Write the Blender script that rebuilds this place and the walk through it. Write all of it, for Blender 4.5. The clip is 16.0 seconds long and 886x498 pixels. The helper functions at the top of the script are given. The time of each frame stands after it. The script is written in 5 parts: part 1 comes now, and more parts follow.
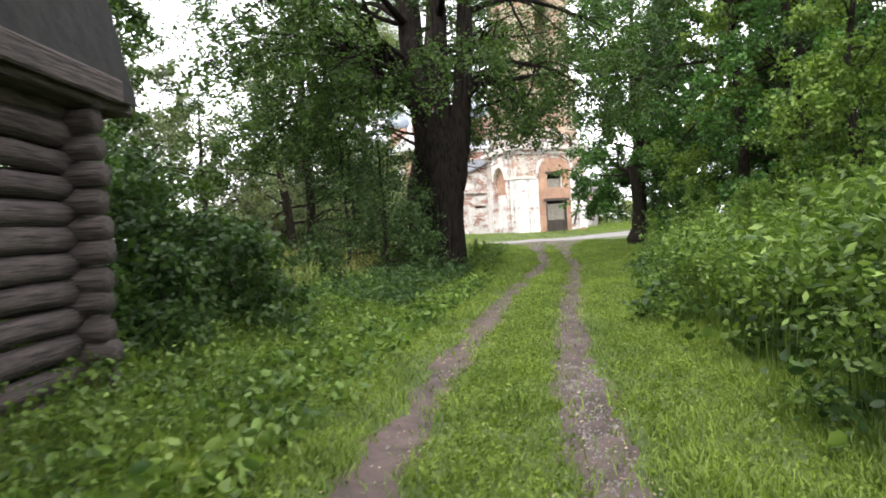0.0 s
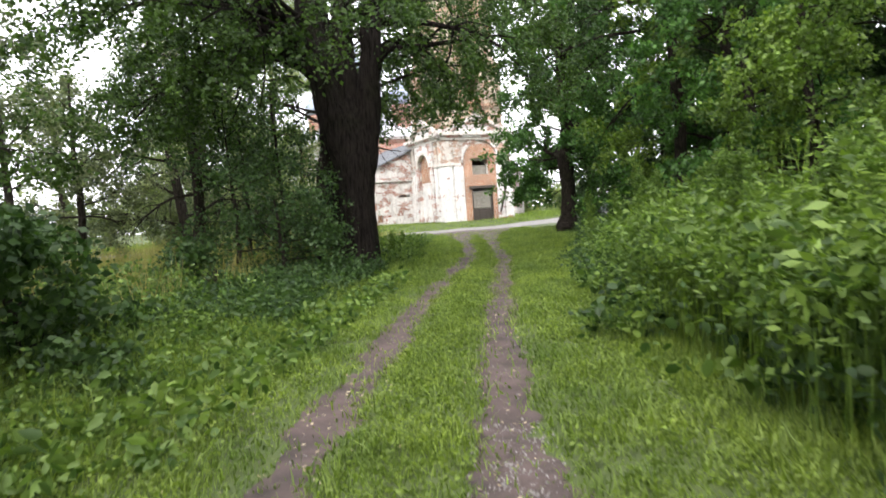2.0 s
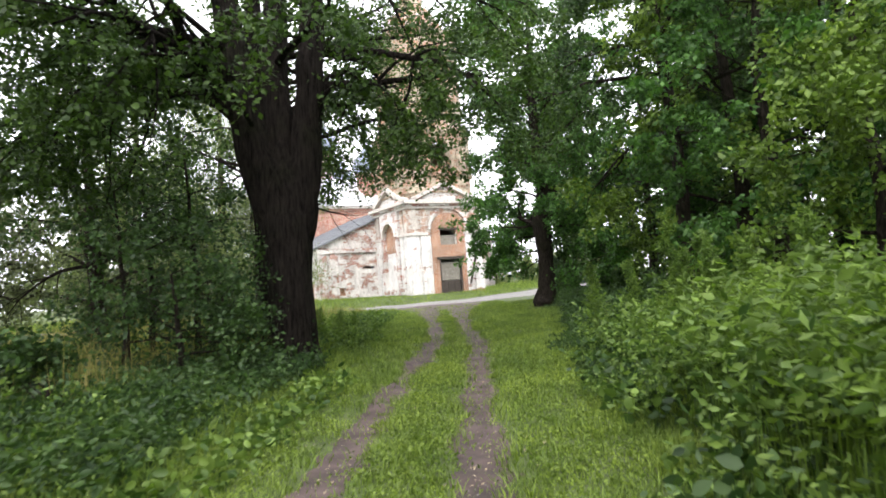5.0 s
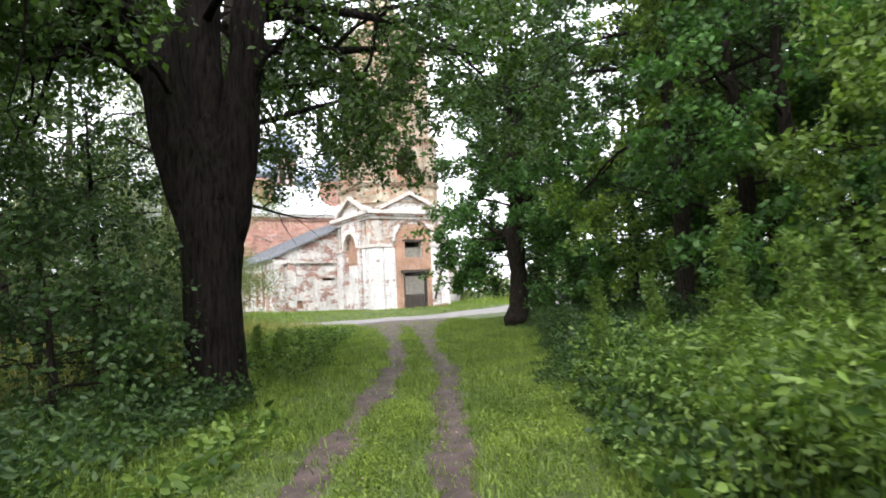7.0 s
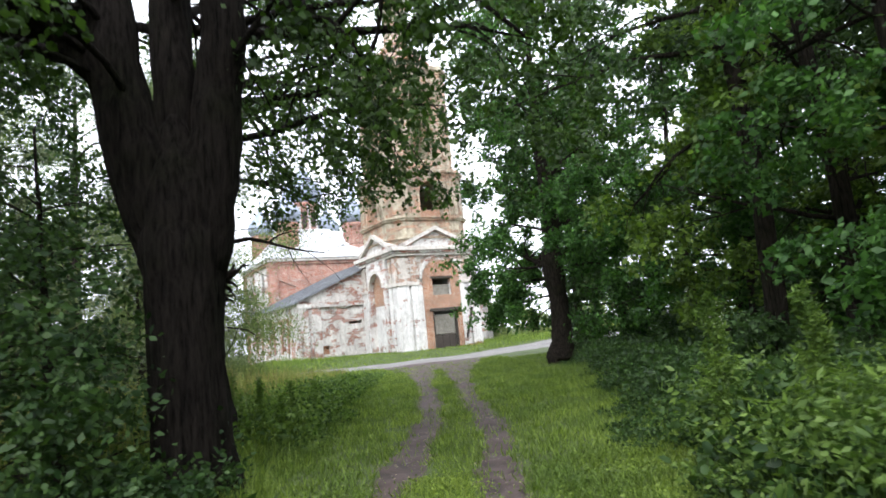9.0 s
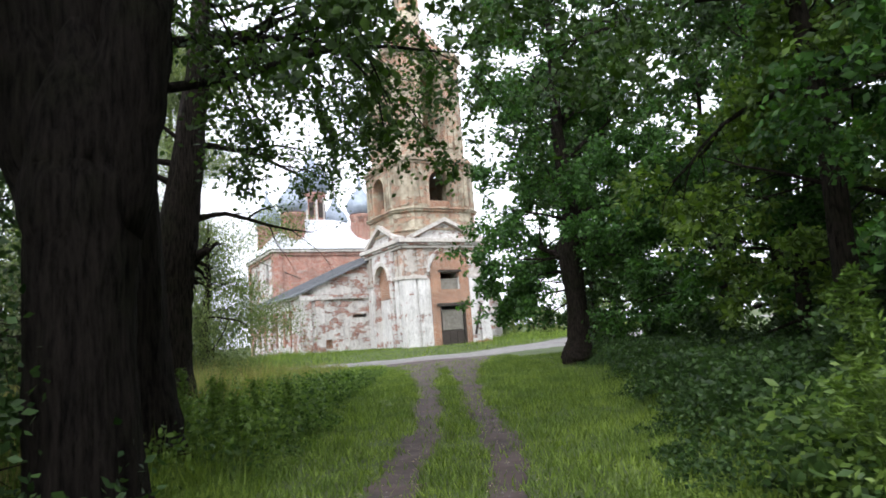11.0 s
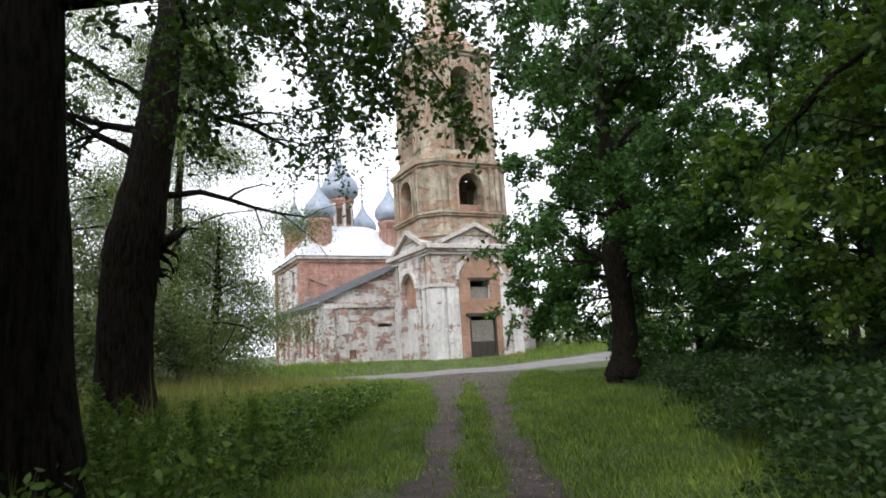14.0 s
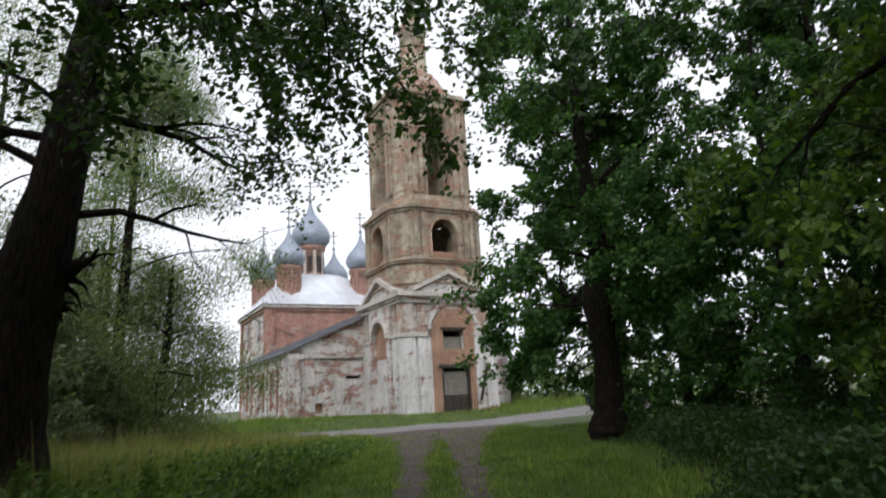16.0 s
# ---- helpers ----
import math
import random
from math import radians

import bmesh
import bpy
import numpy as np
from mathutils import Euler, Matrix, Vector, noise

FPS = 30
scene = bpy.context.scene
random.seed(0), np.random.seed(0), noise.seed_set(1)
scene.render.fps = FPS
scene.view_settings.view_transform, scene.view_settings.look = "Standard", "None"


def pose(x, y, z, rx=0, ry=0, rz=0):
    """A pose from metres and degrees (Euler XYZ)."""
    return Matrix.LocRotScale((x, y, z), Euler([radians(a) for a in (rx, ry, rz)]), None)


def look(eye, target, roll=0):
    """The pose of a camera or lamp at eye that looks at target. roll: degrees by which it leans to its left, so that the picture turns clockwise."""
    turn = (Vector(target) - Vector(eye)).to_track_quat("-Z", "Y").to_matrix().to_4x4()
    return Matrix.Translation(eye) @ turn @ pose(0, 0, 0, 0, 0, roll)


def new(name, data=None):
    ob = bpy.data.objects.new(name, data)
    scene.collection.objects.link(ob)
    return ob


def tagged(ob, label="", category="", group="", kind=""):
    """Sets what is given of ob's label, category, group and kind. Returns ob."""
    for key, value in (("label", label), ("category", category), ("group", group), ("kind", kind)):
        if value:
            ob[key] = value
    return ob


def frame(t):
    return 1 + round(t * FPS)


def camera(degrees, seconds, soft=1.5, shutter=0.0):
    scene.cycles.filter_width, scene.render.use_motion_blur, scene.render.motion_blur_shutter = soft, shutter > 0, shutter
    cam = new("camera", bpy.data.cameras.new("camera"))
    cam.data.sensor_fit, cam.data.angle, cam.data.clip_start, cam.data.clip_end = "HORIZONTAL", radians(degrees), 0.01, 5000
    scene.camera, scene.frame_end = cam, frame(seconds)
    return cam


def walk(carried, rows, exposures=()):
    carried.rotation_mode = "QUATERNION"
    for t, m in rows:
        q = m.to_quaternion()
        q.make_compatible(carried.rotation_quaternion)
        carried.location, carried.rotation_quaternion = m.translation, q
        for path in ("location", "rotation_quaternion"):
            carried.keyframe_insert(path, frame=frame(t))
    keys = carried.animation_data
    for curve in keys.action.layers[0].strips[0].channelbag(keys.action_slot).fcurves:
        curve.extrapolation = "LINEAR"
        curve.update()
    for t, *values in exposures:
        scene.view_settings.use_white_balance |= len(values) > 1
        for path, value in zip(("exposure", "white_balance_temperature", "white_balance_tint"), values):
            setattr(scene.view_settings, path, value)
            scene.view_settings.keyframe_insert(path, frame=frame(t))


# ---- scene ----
# camera and walk
cam = camera(69.1, 16.0, soft=1.7, shutter=0.5)
METRES, EYE, TILT, LEAN, TURN = 16.5, 1.45, -2.0, 3.1, 0.0
ROWS = [
    (0.0, 0.0, 0.0, 0.0, -0.0, 0.0, 0.0),
    (0.5, 0.0125, 0.0369, 0.0006, -1.32, 0.06, 0.7),
    (1.0, 0.0195, 0.0734, -0.0005, -4.64, -0.27, 0.25),
    (1.5, 0.0231, 0.1093, -0.0015, -6.26, -2.24, 1.98),
    (2.0, 0.0276, 0.1441, 0.0038, -6.37, -0.97, 1.2),
    (2.5, 0.0246, 0.1742, 0.0068, -1.79, 0.24, 1.81),
    (3.0, 0.0344, 0.2044, 0.0087, 1.77, -2.25, -0.34),
    (3.5, 0.04, 0.2388, 0.0089, -3.52, -0.69, 1.28),
    (6.0, 0.075, 0.4141, 0.0226, -12.25, 6.95, 1.25),
    (6.5, 0.0776, 0.4485, 0.0223, -14.85, 6.11, 1.11),
    (7.0, 0.0847, 0.481, 0.024, -12.44, 6.54, 0.33),
    (7.5, 0.0888, 0.5143, 0.0254, -11.64, 7.27, 0.43),
    (8.0, 0.0941, 0.5455, 0.0282, -10.73, 7.36, 2.16),
    (8.5, 0.0993, 0.5753, 0.0326, -5.17, 10.54, 3.93),
    (9.0, 0.1055, 0.6159, 0.029, -9.64, 10.04, 2.91),
    (11.5, 0.1415, 0.7619, 0.0318, -8.78, 9.57, 1.43),
    (12.0, 0.1496, 0.7894, 0.0324, -7.84, 7.97, 2.64),
    (12.5, 0.1574, 0.8078, 0.0345, -5.97, 8.51, 1.14),
    (13.0, 0.1593, 0.8344, 0.0332, -5.31, 9.89, 2.05),
    (13.5, 0.1633, 0.8628, 0.0331, -6.43, 9.24, 0.71),
    (14.0, 0.1669, 0.8839, 0.0343, -6.15, 10.91, 0.49),
    (14.5, 0.169, 0.9067, 0.0341, -7.03, 9.88, 1.55),
    (15.0, 0.1774, 0.9279, 0.0316, -6.71, 10.23, 0.76),
    (15.5, 0.1844, 0.9481, 0.0348, -6.77, 11.5, 0.09),
    (16.0, 0.1863, 0.9741, 0.0355, -8.47, 15.53, 0.45),
]
walk(cam, [(t, pose(0, 0, EYE, TILT, LEAN, TURN) @ pose(METRES * x, METRES * y, METRES * z, 90 + pitch, roll, yaw)) for t, x, y, z, yaw, pitch, roll in ROWS],
     exposures=[(0.0, 2.06, 6550, 10), (3.5, 1.94, 6500, 10), (7.0, 1.93, 6350, 10), (9.0, 1.72, 6100, 8), (12.5, 1.28, 6150, 10), (14.5, 0.92, 6250, 10), (16.0, 0.52, 6250, 10)])

# ---- light: overcast evening sky ----
world = bpy.data.worlds.new("overcast_sky")
scene.world = world
world.use_nodes = True
wn, wl = world.node_tree.nodes, world.node_tree.links
sky = wn.new("ShaderNodeTexSky")
sky.sky_type, sky.sun_disc = "NISHITA", False
sky.sun_elevation, sky.sun_rotation = radians(42), radians(200)
sky.air_density, sky.dust_density, sky.ozone_density = 1.0, 6.0, 1.0
hsv = wn.new("ShaderNodeHueSaturation")
hsv.inputs["Saturation"].default_value = 0.22
wl.new(sky.outputs["Color"], hsv.inputs["Color"])
cloud = wn.new("ShaderNodeMix")          # an even layer of cloud before the sky
cloud.data_type = "RGBA"
cloud.inputs[0].default_value = 0.8
cloud.inputs[7].default_value = (6.0, 6.0, 6.3, 1)
wl.new(hsv.outputs["Color"], cloud.inputs[6])
wl.new(cloud.outputs[2], wn["Background"].inputs["Color"])
wn["Background"].inputs["Strength"].default_value = 0.15
sun = new("sun", bpy.data.lights.new("sun", "SUN"))
sun.data.energy, sun.data.angle, sun.data.color = 0.5, radians(30), (1.0, 0.95, 0.9)
sun.matrix_basis = look((0, 0, 60), (8, 45, 0))


# ---- materials ----
def nodes_of(name):
    m = bpy.data.materials.new(name)
    m.use_nodes = True
    n = m.node_tree.nodes
    return m, n, m.node_tree.links, n["Principled BSDF"]


def noise_tex(n, l, scale, detail=5.0, rough=0.6, vec=None, stretch=None):
    t = n.new("ShaderNodeTexNoise")
    t.inputs["Scale"].default_value, t.inputs["Detail"].default_value, t.inputs["Roughness"].default_value = scale, detail, rough
    if vec is None:
        vec = n.new("ShaderNodeTexCoord").outputs["Object"]
    if stretch:
        mp = n.new("ShaderNodeMapping")
        mp.inputs["Scale"].default_value = stretch
        l.new(vec, mp.inputs["Vector"])
        vec = mp.outputs["Vector"]
    l.new(vec, t.inputs["Vector"])
    return t.outputs["Fac"]


def ramp(n, l, fac, stops):
    r = n.new("ShaderNodeValToRGB")
    e = r.color_ramp.elements
    while len(e) < len(stops):
        e.new(0.5)
    for k, (p, c) in enumerate(stops):
        e[k].position, e[k].color = p, (*c, 1)
    l.new(fac, r.inputs["Fac"])
    return r.outputs["Color"]


def mix(n, l, fac, a, b, mode="MIX"):
    x = n.new("ShaderNodeMix")
    x.data_type, x.blend_type = "RGBA", mode
    for sock, v in ((x.inputs[0], fac), (x.inputs[6], a), (x.inputs[7], b)):
        if isinstance(v, (int, float)):
            sock.default_value = v
        elif isinstance(v, tuple):
            sock.default_value = (*v, 1)
        else:
            l.new(v, sock)
    return x.outputs[2]


def bump(n, l, bsdf, height, strength, distance):
    b = n.new("ShaderNodeBump")
    b.inputs["Strength"].default_value, b.inputs["Distance"].default_value = strength, distance
    l.new(height, b.inputs["Height"])
    l.new(b.outputs["Normal"], bsdf.inputs["Normal"])


def leaf_material(name, dark, light, through_light=0.35, rough=0.5):
    m, n, l, p = nodes_of(name)
    geo = n.new("ShaderNodeNewGeometry")
    c1 = ramp(n, l, geo.outputs["Random Per Island"], [(0.0, dark), (0.75, light), (1.0, tuple(min(1, v * 1.35) for v in light))])
    big = ramp(n, l, noise_tex(n, l, 0.9, 4.0), [(0.3, (0.52, 0.58, 0.55)), (0.7, (1.25, 1.15, 1.0))])
    col = mix(n, l, 1.0, mix(n, l, 1.0, c1, (1.0, 0.95, 0.90), "MULTIPLY"), big, "MULTIPLY")
    l.new(col, p.inputs["Base Color"])
    p.inputs["Roughness"].default_value, p.inputs["Specular IOR Level"].default_value = rough, 0.3
    tr = n.new("ShaderNodeBsdfTranslucent")
    l.new(mix(n, l, 1.0, col, (1.1, 1.25, 0.5), "MULTIPLY"), tr.inputs["Color"])
    mx = n.new("ShaderNodeMixShader")
    mx.inputs[0].default_value = through_light
    l.new(p.outputs[0], mx.inputs[1])
    l.new(tr.outputs[0], mx.inputs[2])
    l.new(mx.outputs[0], n["Material Output"].inputs["Surface"])
    return m


def bark_material(name, a, b, scale=6.0):
    m, n, l, p = nodes_of(name)
    f = noise_tex(n, l, scale * 1.5, 8.0, 0.72, stretch=(2.2, 2.2, 0.28))
    patch = noise_tex(n, l, 1.3, 3.0)
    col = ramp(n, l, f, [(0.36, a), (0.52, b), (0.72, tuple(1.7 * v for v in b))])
    moss = ramp(n, l, patch, [(0.5, (1, 1, 1)), (0.75, (0.75, 0.95, 0.6))])
    l.new(mix(n, l, 1.0, col, moss, "MULTIPLY"), p.inputs["Base Color"])
    p.inputs["Roughness"].default_value, p.inputs["Specular IOR Level"].default_value = 0.95, 0.08
    bump(n, l, p, f, 1.0, 0.16)
    return m


def plain_material(name, a, b, scale=3.0, rough=0.85, metal=0.0, rel=0.01, stretch=None):
    m, n, l, p = nodes_of(name)
    f = noise_tex(n, l, scale, 6.0, 0.65, stretch=stretch)
    f2 = noise_tex(n, l, scale * 0.12, 3.0)
    col = mix(n, l, 1.0, ramp(n, l, f, [(0.3, a), (0.7, b)]), ramp(n, l, f2, [(0.3, (0.8, 0.8, 0.8)), (0.7, (1.1, 1.1, 1.1))]), "MULTIPLY")
    l.new(col, p.inputs["Base Color"])
    p.inputs["Roughness"].default_value, p.inputs["Metallic"].default_value = rough, metal
    bump(n, l, p, f, 0.6, rel)
    return m


def masonry_material(name, plaster_a, plaster_b, brick_a, brick_b, bare, streak=0.5):
    """Old lime plaster, fallen off in patches down to the red brick; bare 0..1 says how much brick shows."""
    m, n, l, p = nodes_of(name)
    obj = n.new("ShaderNodeTexCoord").outputs["Object"]
    geo = n.new("ShaderNodeNewGeometry")
    # courses of brick run along whichever way the wall faces
    sep = n.new("ShaderNodeSeparateXYZ")
    l.new(obj, sep.inputs[0])
    add = n.new("ShaderNodeMath")
    l.new(sep.outputs["X"], add.inputs[0])
    l.new(sep.outputs["Y"], add.inputs[1])
    cmb = n.new("ShaderNodeCombineXYZ")
    l.new(add.outputs[0], cmb.inputs["X"])
    l.new(sep.outputs["Z"], cmb.inputs["Y"])
    br = n.new("ShaderNodeTexBrick")
    br.inputs["Scale"].default_value = 1.0
    br.inputs["Brick Width"].default_value, br.inputs["Row Height"].default_value = 0.27, 0.085
    br.inputs["Mortar Size"].default_value = 0.012
    br.inputs["Color1"].default_value, br.inputs["Color2"].default_value = (*brick_a, 1), (*brick_b, 1)
    br.inputs["Mortar"].default_value = (0.5, 0.44, 0.38, 1)
    l.new(cmb.outputs[0], br.inputs["Vector"])
    bigp = noise_tex(n, l, 0.62, 9.0, 0.72, obj, (1.0, 1.0, 1.9))
    fine = noise_tex(n, l, 5.0, 6.0, 0.7, obj)
    drip = noise_tex(n, l, 1.0, 5.0, 0.6, obj, (0.9, 0.9, 0.6))
    mixed = n.new("ShaderNodeMath")
    mixed.operation = "MULTIPLY_ADD"
    l.new(fine, mixed.inputs[0])
    mixed.inputs[1].default_value = 0.22
    l.new(bigp, mixed.inputs[2])
    band = noise_tex(n, l, 1.0, 4.0, 0.65, obj, (0.22, 0.22, 2.6))
    banded = n.new("ShaderNodeMath")
    banded.operation = "MULTIPLY_ADD"
    l.new(band, banded.inputs[0])
    banded.inputs[1].default_value = 0.35
    l.new(mixed.outputs[0], banded.inputs[2])
    edge = 1.03 - 0.5 * bare
    mask = ramp(n, l, banded.outputs[0], [(edge - 0.012, (0, 0, 0)), (edge + 0.014, (1, 1, 1))])
    plaster = mix(n, l, 1.0, ramp(n, l, fine, [(0.3, plaster_a), (0.7, plaster_b)]),
                  ramp(n, l, drip, [(0.34, (1 - streak, 1 - 1.05 * streak, 1 - 1.1 * streak)), (0.62, (1.05, 1.05, 1.05))]), "MULTIPLY")
    wash = ramp(n, l, noise_tex(n, l, 1.7, 6.0, 0.7, obj, (1.0, 1.0, 2.2)), [(0.42, (0, 0, 0)), (0.72, (0.75, 0.75, 0.75))])
    bare_brick = mix(n, l, wash, br.outputs["Color"], plaster_a)
    brick = mix(n, l, 1.0, bare_brick if bare < 0.79 else br.outputs["Color"], ramp(n, l, drip, [(0.3, (0.6, 0.6, 0.6)), (0.7, (1.2, 1.15, 1.1))]), "MULTIPLY")
    grime = ramp(n, l, noise_tex(n, l, 2.6, 8.0, 0.78, obj, (1.6, 1.6, 0.5)), [(0.36, (0.42, 0.40, 0.38)), (0.5, (0.95, 0.94, 0.93)), (0.7, (1.06, 1.05, 1.04))])
    speck = ramp(n, l, noise_tex(n, l, 14.0, 5.0, 0.8, obj), [(0.32, (0.55, 0.53, 0.5)), (0.46, (1, 1, 1))])
    l.new(mix(n, l, 1.0, mix(n, l, 0.6, mix(n, l, mask, plaster, brick), grime, "MULTIPLY"), speck, "MULTIPLY"), p.inputs["Base Color"])
    p.inputs["Roughness"].default_value = 0.95
    hb = n.new("ShaderNodeMath")
    hb.operation = "MULTIPLY_ADD"
    l.new(mask, hb.inputs[0])
    hb.inputs[1].default_value = -0.6
    l.new(fine, hb.inputs[2])
    bump(n, l, p, hb.outputs[0], 1.0, 0.07)
    return m


M = {}
M["soil"] = plain_material("grassy_soil", (0.035, 0.055, 0.014), (0.09, 0.12, 0.03), 7.0, 0.95, rel=0.03)
M["dirt"] = plain_material("trodden_dirt", (0.026, 0.018, 0.016), (0.115, 0.08, 0.073), 3.0, 0.9, rel=0.03)
M["road"] = plain_material("gravel_road", (0.13, 0.122, 0.118), (0.26, 0.245, 0.24), 9.0, 0.95, rel=0.02)
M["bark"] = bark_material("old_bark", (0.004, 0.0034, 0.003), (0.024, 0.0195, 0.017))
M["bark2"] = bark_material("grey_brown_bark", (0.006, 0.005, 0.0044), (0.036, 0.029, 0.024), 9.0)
M["leaf_linden"] = leaf_material("linden_leaf", (0.022, 0.05, 0.012), (0.06, 0.12, 0.025))
M["leaf_maple"] = leaf_material("maple_leaf", (0.026, 0.075, 0.022), (0.08, 0.19, 0.05), 0.42)
# dark tree leaf; on the low herbs and scrub it also stands for shade
M["leaf_dark"] = leaf_material("alder_and_shaded_leaf", (0.018, 0.048, 0.016), (0.058, 0.115, 0.038))
M["leaf_light"] = leaf_material("young_leaf", (0.05, 0.10, 0.02), (0.14, 0.24, 0.045))
M["leaf_grey"] = leaf_material("willow_leaf", (0.06, 0.085, 0.05), (0.13, 0.17, 0.10))
M["leaf_birch"] = leaf_material("birch_leaf", (0.08, 0.12, 0.06), (0.19, 0.255, 0.125), 0.5)
M["grass"] = leaf_material("meadow_grass", (0.075, 0.13, 0.022), (0.21, 0.31, 0.075), 0.38)
M["drygrass"] = leaf_material("seeding_grass", (0.16, 0.165, 0.06), (0.33, 0.31, 0.14), 0.3)
M["weed"] = leaf_material("nettle_leaf", (0.035, 0.085, 0.02), (0.145, 0.24, 0.062), 0.32)
M["plaster"] = masonry_material("white_lime_plaster", (0.60, 0.575, 0.555), (0.78, 0.765, 0.75), (0.34, 0.10, 0.068), (0.44, 0.17, 0.12), 0.44, 0.25)
M["plaster_red"] = masonry_material("red_brick_with_limewash", (0.52, 0.42, 0.37), (0.68, 0.60, 0.55), (0.33, 0.085, 0.055), (0.42, 0.14, 0.09), 0.72, 0.35)
M["brick"] = masonry_material("bare_red_brick", (0.42, 0.28, 0.20), (0.52, 0.36, 0.27), (0.30, 0.125, 0.062), (0.41, 0.20, 0.11), 0.8, 0.4)
M["ochre"] = masonry_material("weathered_tower_plaster", (0.40, 0.345, 0.25), (0.60, 0.535, 0.42), (0.36, 0.165, 0.095), (0.46, 0.25, 0.15), 0.47, 0.5)
M["whitewash"] = masonry_material("thick_white_limewash", (0.66, 0.645, 0.63), (0.80, 0.79, 0.775), (0.36, 0.14, 0.10), (0.46, 0.22, 0.16), 0.30, 0.16)
M["worn"] = masonry_material("plaster_worn_to_brick", (0.56, 0.51, 0.46), (0.72, 0.68, 0.63), (0.36, 0.17, 0.11), (0.47, 0.27, 0.19), 0.52, 0.3)
M["trimwhite"] = plain_material("white_cornice", (0.38, 0.33, 0.29), (0.68, 0.65, 0.61), 4.0, 0.95, rel=0.03)
M["tin"] = plain_material("grey_sheet_roof", (0.13, 0.14, 0.155), (0.22, 0.23, 0.25), 2.0, 0.6, 0.3)
M["zinc"] = plain_material("galvanised_roof", (0.62, 0.64, 0.68), (0.80, 0.82, 0.85), 1.5, 0.45, 0.5)
M["dome"] = plain_material("blue_grey_dome_sheet", (0.22, 0.26, 0.32), (0.34, 0.38, 0.44), 2.5, 0.5, 0.3)
M["iron"] = plain_material("rusty_iron", (0.08, 0.06, 0.05), (0.16, 0.12, 0.10), 8.0, 0.8, 0.4)
M["dark"] = plain_material("dark_old_wood", (0.025, 0.02, 0.017), (0.07, 0.055, 0.045), 9.0, 0.9)
M["board"] = plain_material("grey_boarding", (0.13, 0.12, 0.10), (0.27, 0.25, 0.215), 6.0, 0.9)
M["log"] = plain_material("weathered_log", (0.010, 0.0075, 0.0065), (0.135, 0.108, 0.10), 11.0, 0.95, rel=0.07, stretch=(3, 0.22, 3))
M["tarp"] = plain_material("black_roofing_felt", (0.006, 0.0055, 0.0055), (0.02, 0.018, 0.017), 5.0, 1.0, rel=0.02)


# ---- small building helpers ----
def mesh_of(name, verts, faces, material, smooth=False):
    me = bpy.data.meshes.new(name)
    me.from_pydata(verts, [], faces)
    if material is not None:
        me.materials.append(material)
    if smooth:
        me.polygons.foreach_set("use_smooth", [True] * len(me.polygons))
    me.update()
    return me


def soup(name, verts, loops, sizes, material, smooth=False):
    """A mesh from numpy arrays: vertices (n, 3), corner indices and the corner count of each face."""
    me = bpy.data.meshes.new(name)
    me.vertices.add(len(verts))
    me.vertices.foreach_set("co", np.ascontiguousarray(verts, dtype=np.float32).ravel())
    me.loops.add(len(loops))
    me.loops.foreach_set("vertex_index", np.ascontiguousarray(loops, dtype=np.int32))
    me.polygons.add(len(sizes))
    starts = np.concatenate(([0], np.cumsum(sizes)[:-1])).astype(np.int32)
    me.polygons.foreach_set("loop_start", starts)
    if smooth:
        me.polygons.foreach_set("use_smooth", np.ones(len(sizes), dtype=bool))
    me.materials.append(material)
    me.update(calc_edges=True)
    return me


def part(name, bm, material, parent, label=""):
    """Links a bmesh or mesh as ONE object under a thing or a part."""
    if isinstance(bm, bmesh.types.BMesh):
        me = bpy.data.meshes.new(name)
        bmesh.ops.recalc_face_normals(bm, faces=bm.faces)
        bm.to_mesh(me)
        bm.free()
        me.materials.append(material)
    else:
        me = bm
    ob = new(name, me)
    ob.parent = parent
    return tagged(ob, label)


def thing(name, m, label, category, group="", kind=""):
    ob = new(name)
    ob.matrix_basis = m
    ob.empty_display_size = 0.2
    return tagged(ob, label, category, group, kind)


def box_into(bm, x0, x1, y0, y1, z0, z1, bev=0.0):
    vs = [bm.verts.new((x, y, z)) for x in (x0, x1) for y in (y0, y1) for z in (z0, z1)]
    fs = [bm.faces.new([vs[k] for k in q]) for q in ((0, 1, 3, 2), (4, 6, 7, 5), (0, 4, 5, 1), (2, 3, 7, 6), (0, 2, 6, 4), (1, 5, 7, 3))]
    if bev:
        es = {e for f in fs for e in f.edges}
        bmesh.ops.bevel(bm, geom=list(es), offset=bev, segments=1, affect="EDGES")
    return bm


def box(x0, x1, y0, y1, z0, z1, bev=0.02):
    return box_into(bmesh.new(), x0, x1, y0, y1, z0, z1, bev)


def tube(pts, radii, sides=8, jitter=0.0, rnd=None):
    """Vertices and faces of a tapered tube along pts."""
    vs, fs = [], []
    ref = Vector((0.31, 0.77, 0.55))
    for k, p in enumerate(pts):
        d = (pts[min(k + 1, len(pts) - 1)] - pts[max(k - 1, 0)]).normalized()
        a = d.cross(ref).normalized()
        b = d.cross(a)
        for s in range(sides):
            w = 2 * math.pi * s / sides
            r = radii[k] * (1 + (rnd.uniform(-jitter, jitter) if jitter else 0))
            vs.append(p + a * (math.cos(w) * r) + b * (math.sin(w) * r))
    for k in range(len(pts) - 1):
        for s in range(sides):
            t = (s + 1) % sides
            fs.append((k * sides + s, k * sides + t, (k + 1) * sides + t, (k + 1) * sides + s))
    fs.append(tuple(range(sides - 1, -1, -1)))
    fs.append(tuple((len(pts) - 1) * sides + s for s in range(sides)))
    return vs, fs


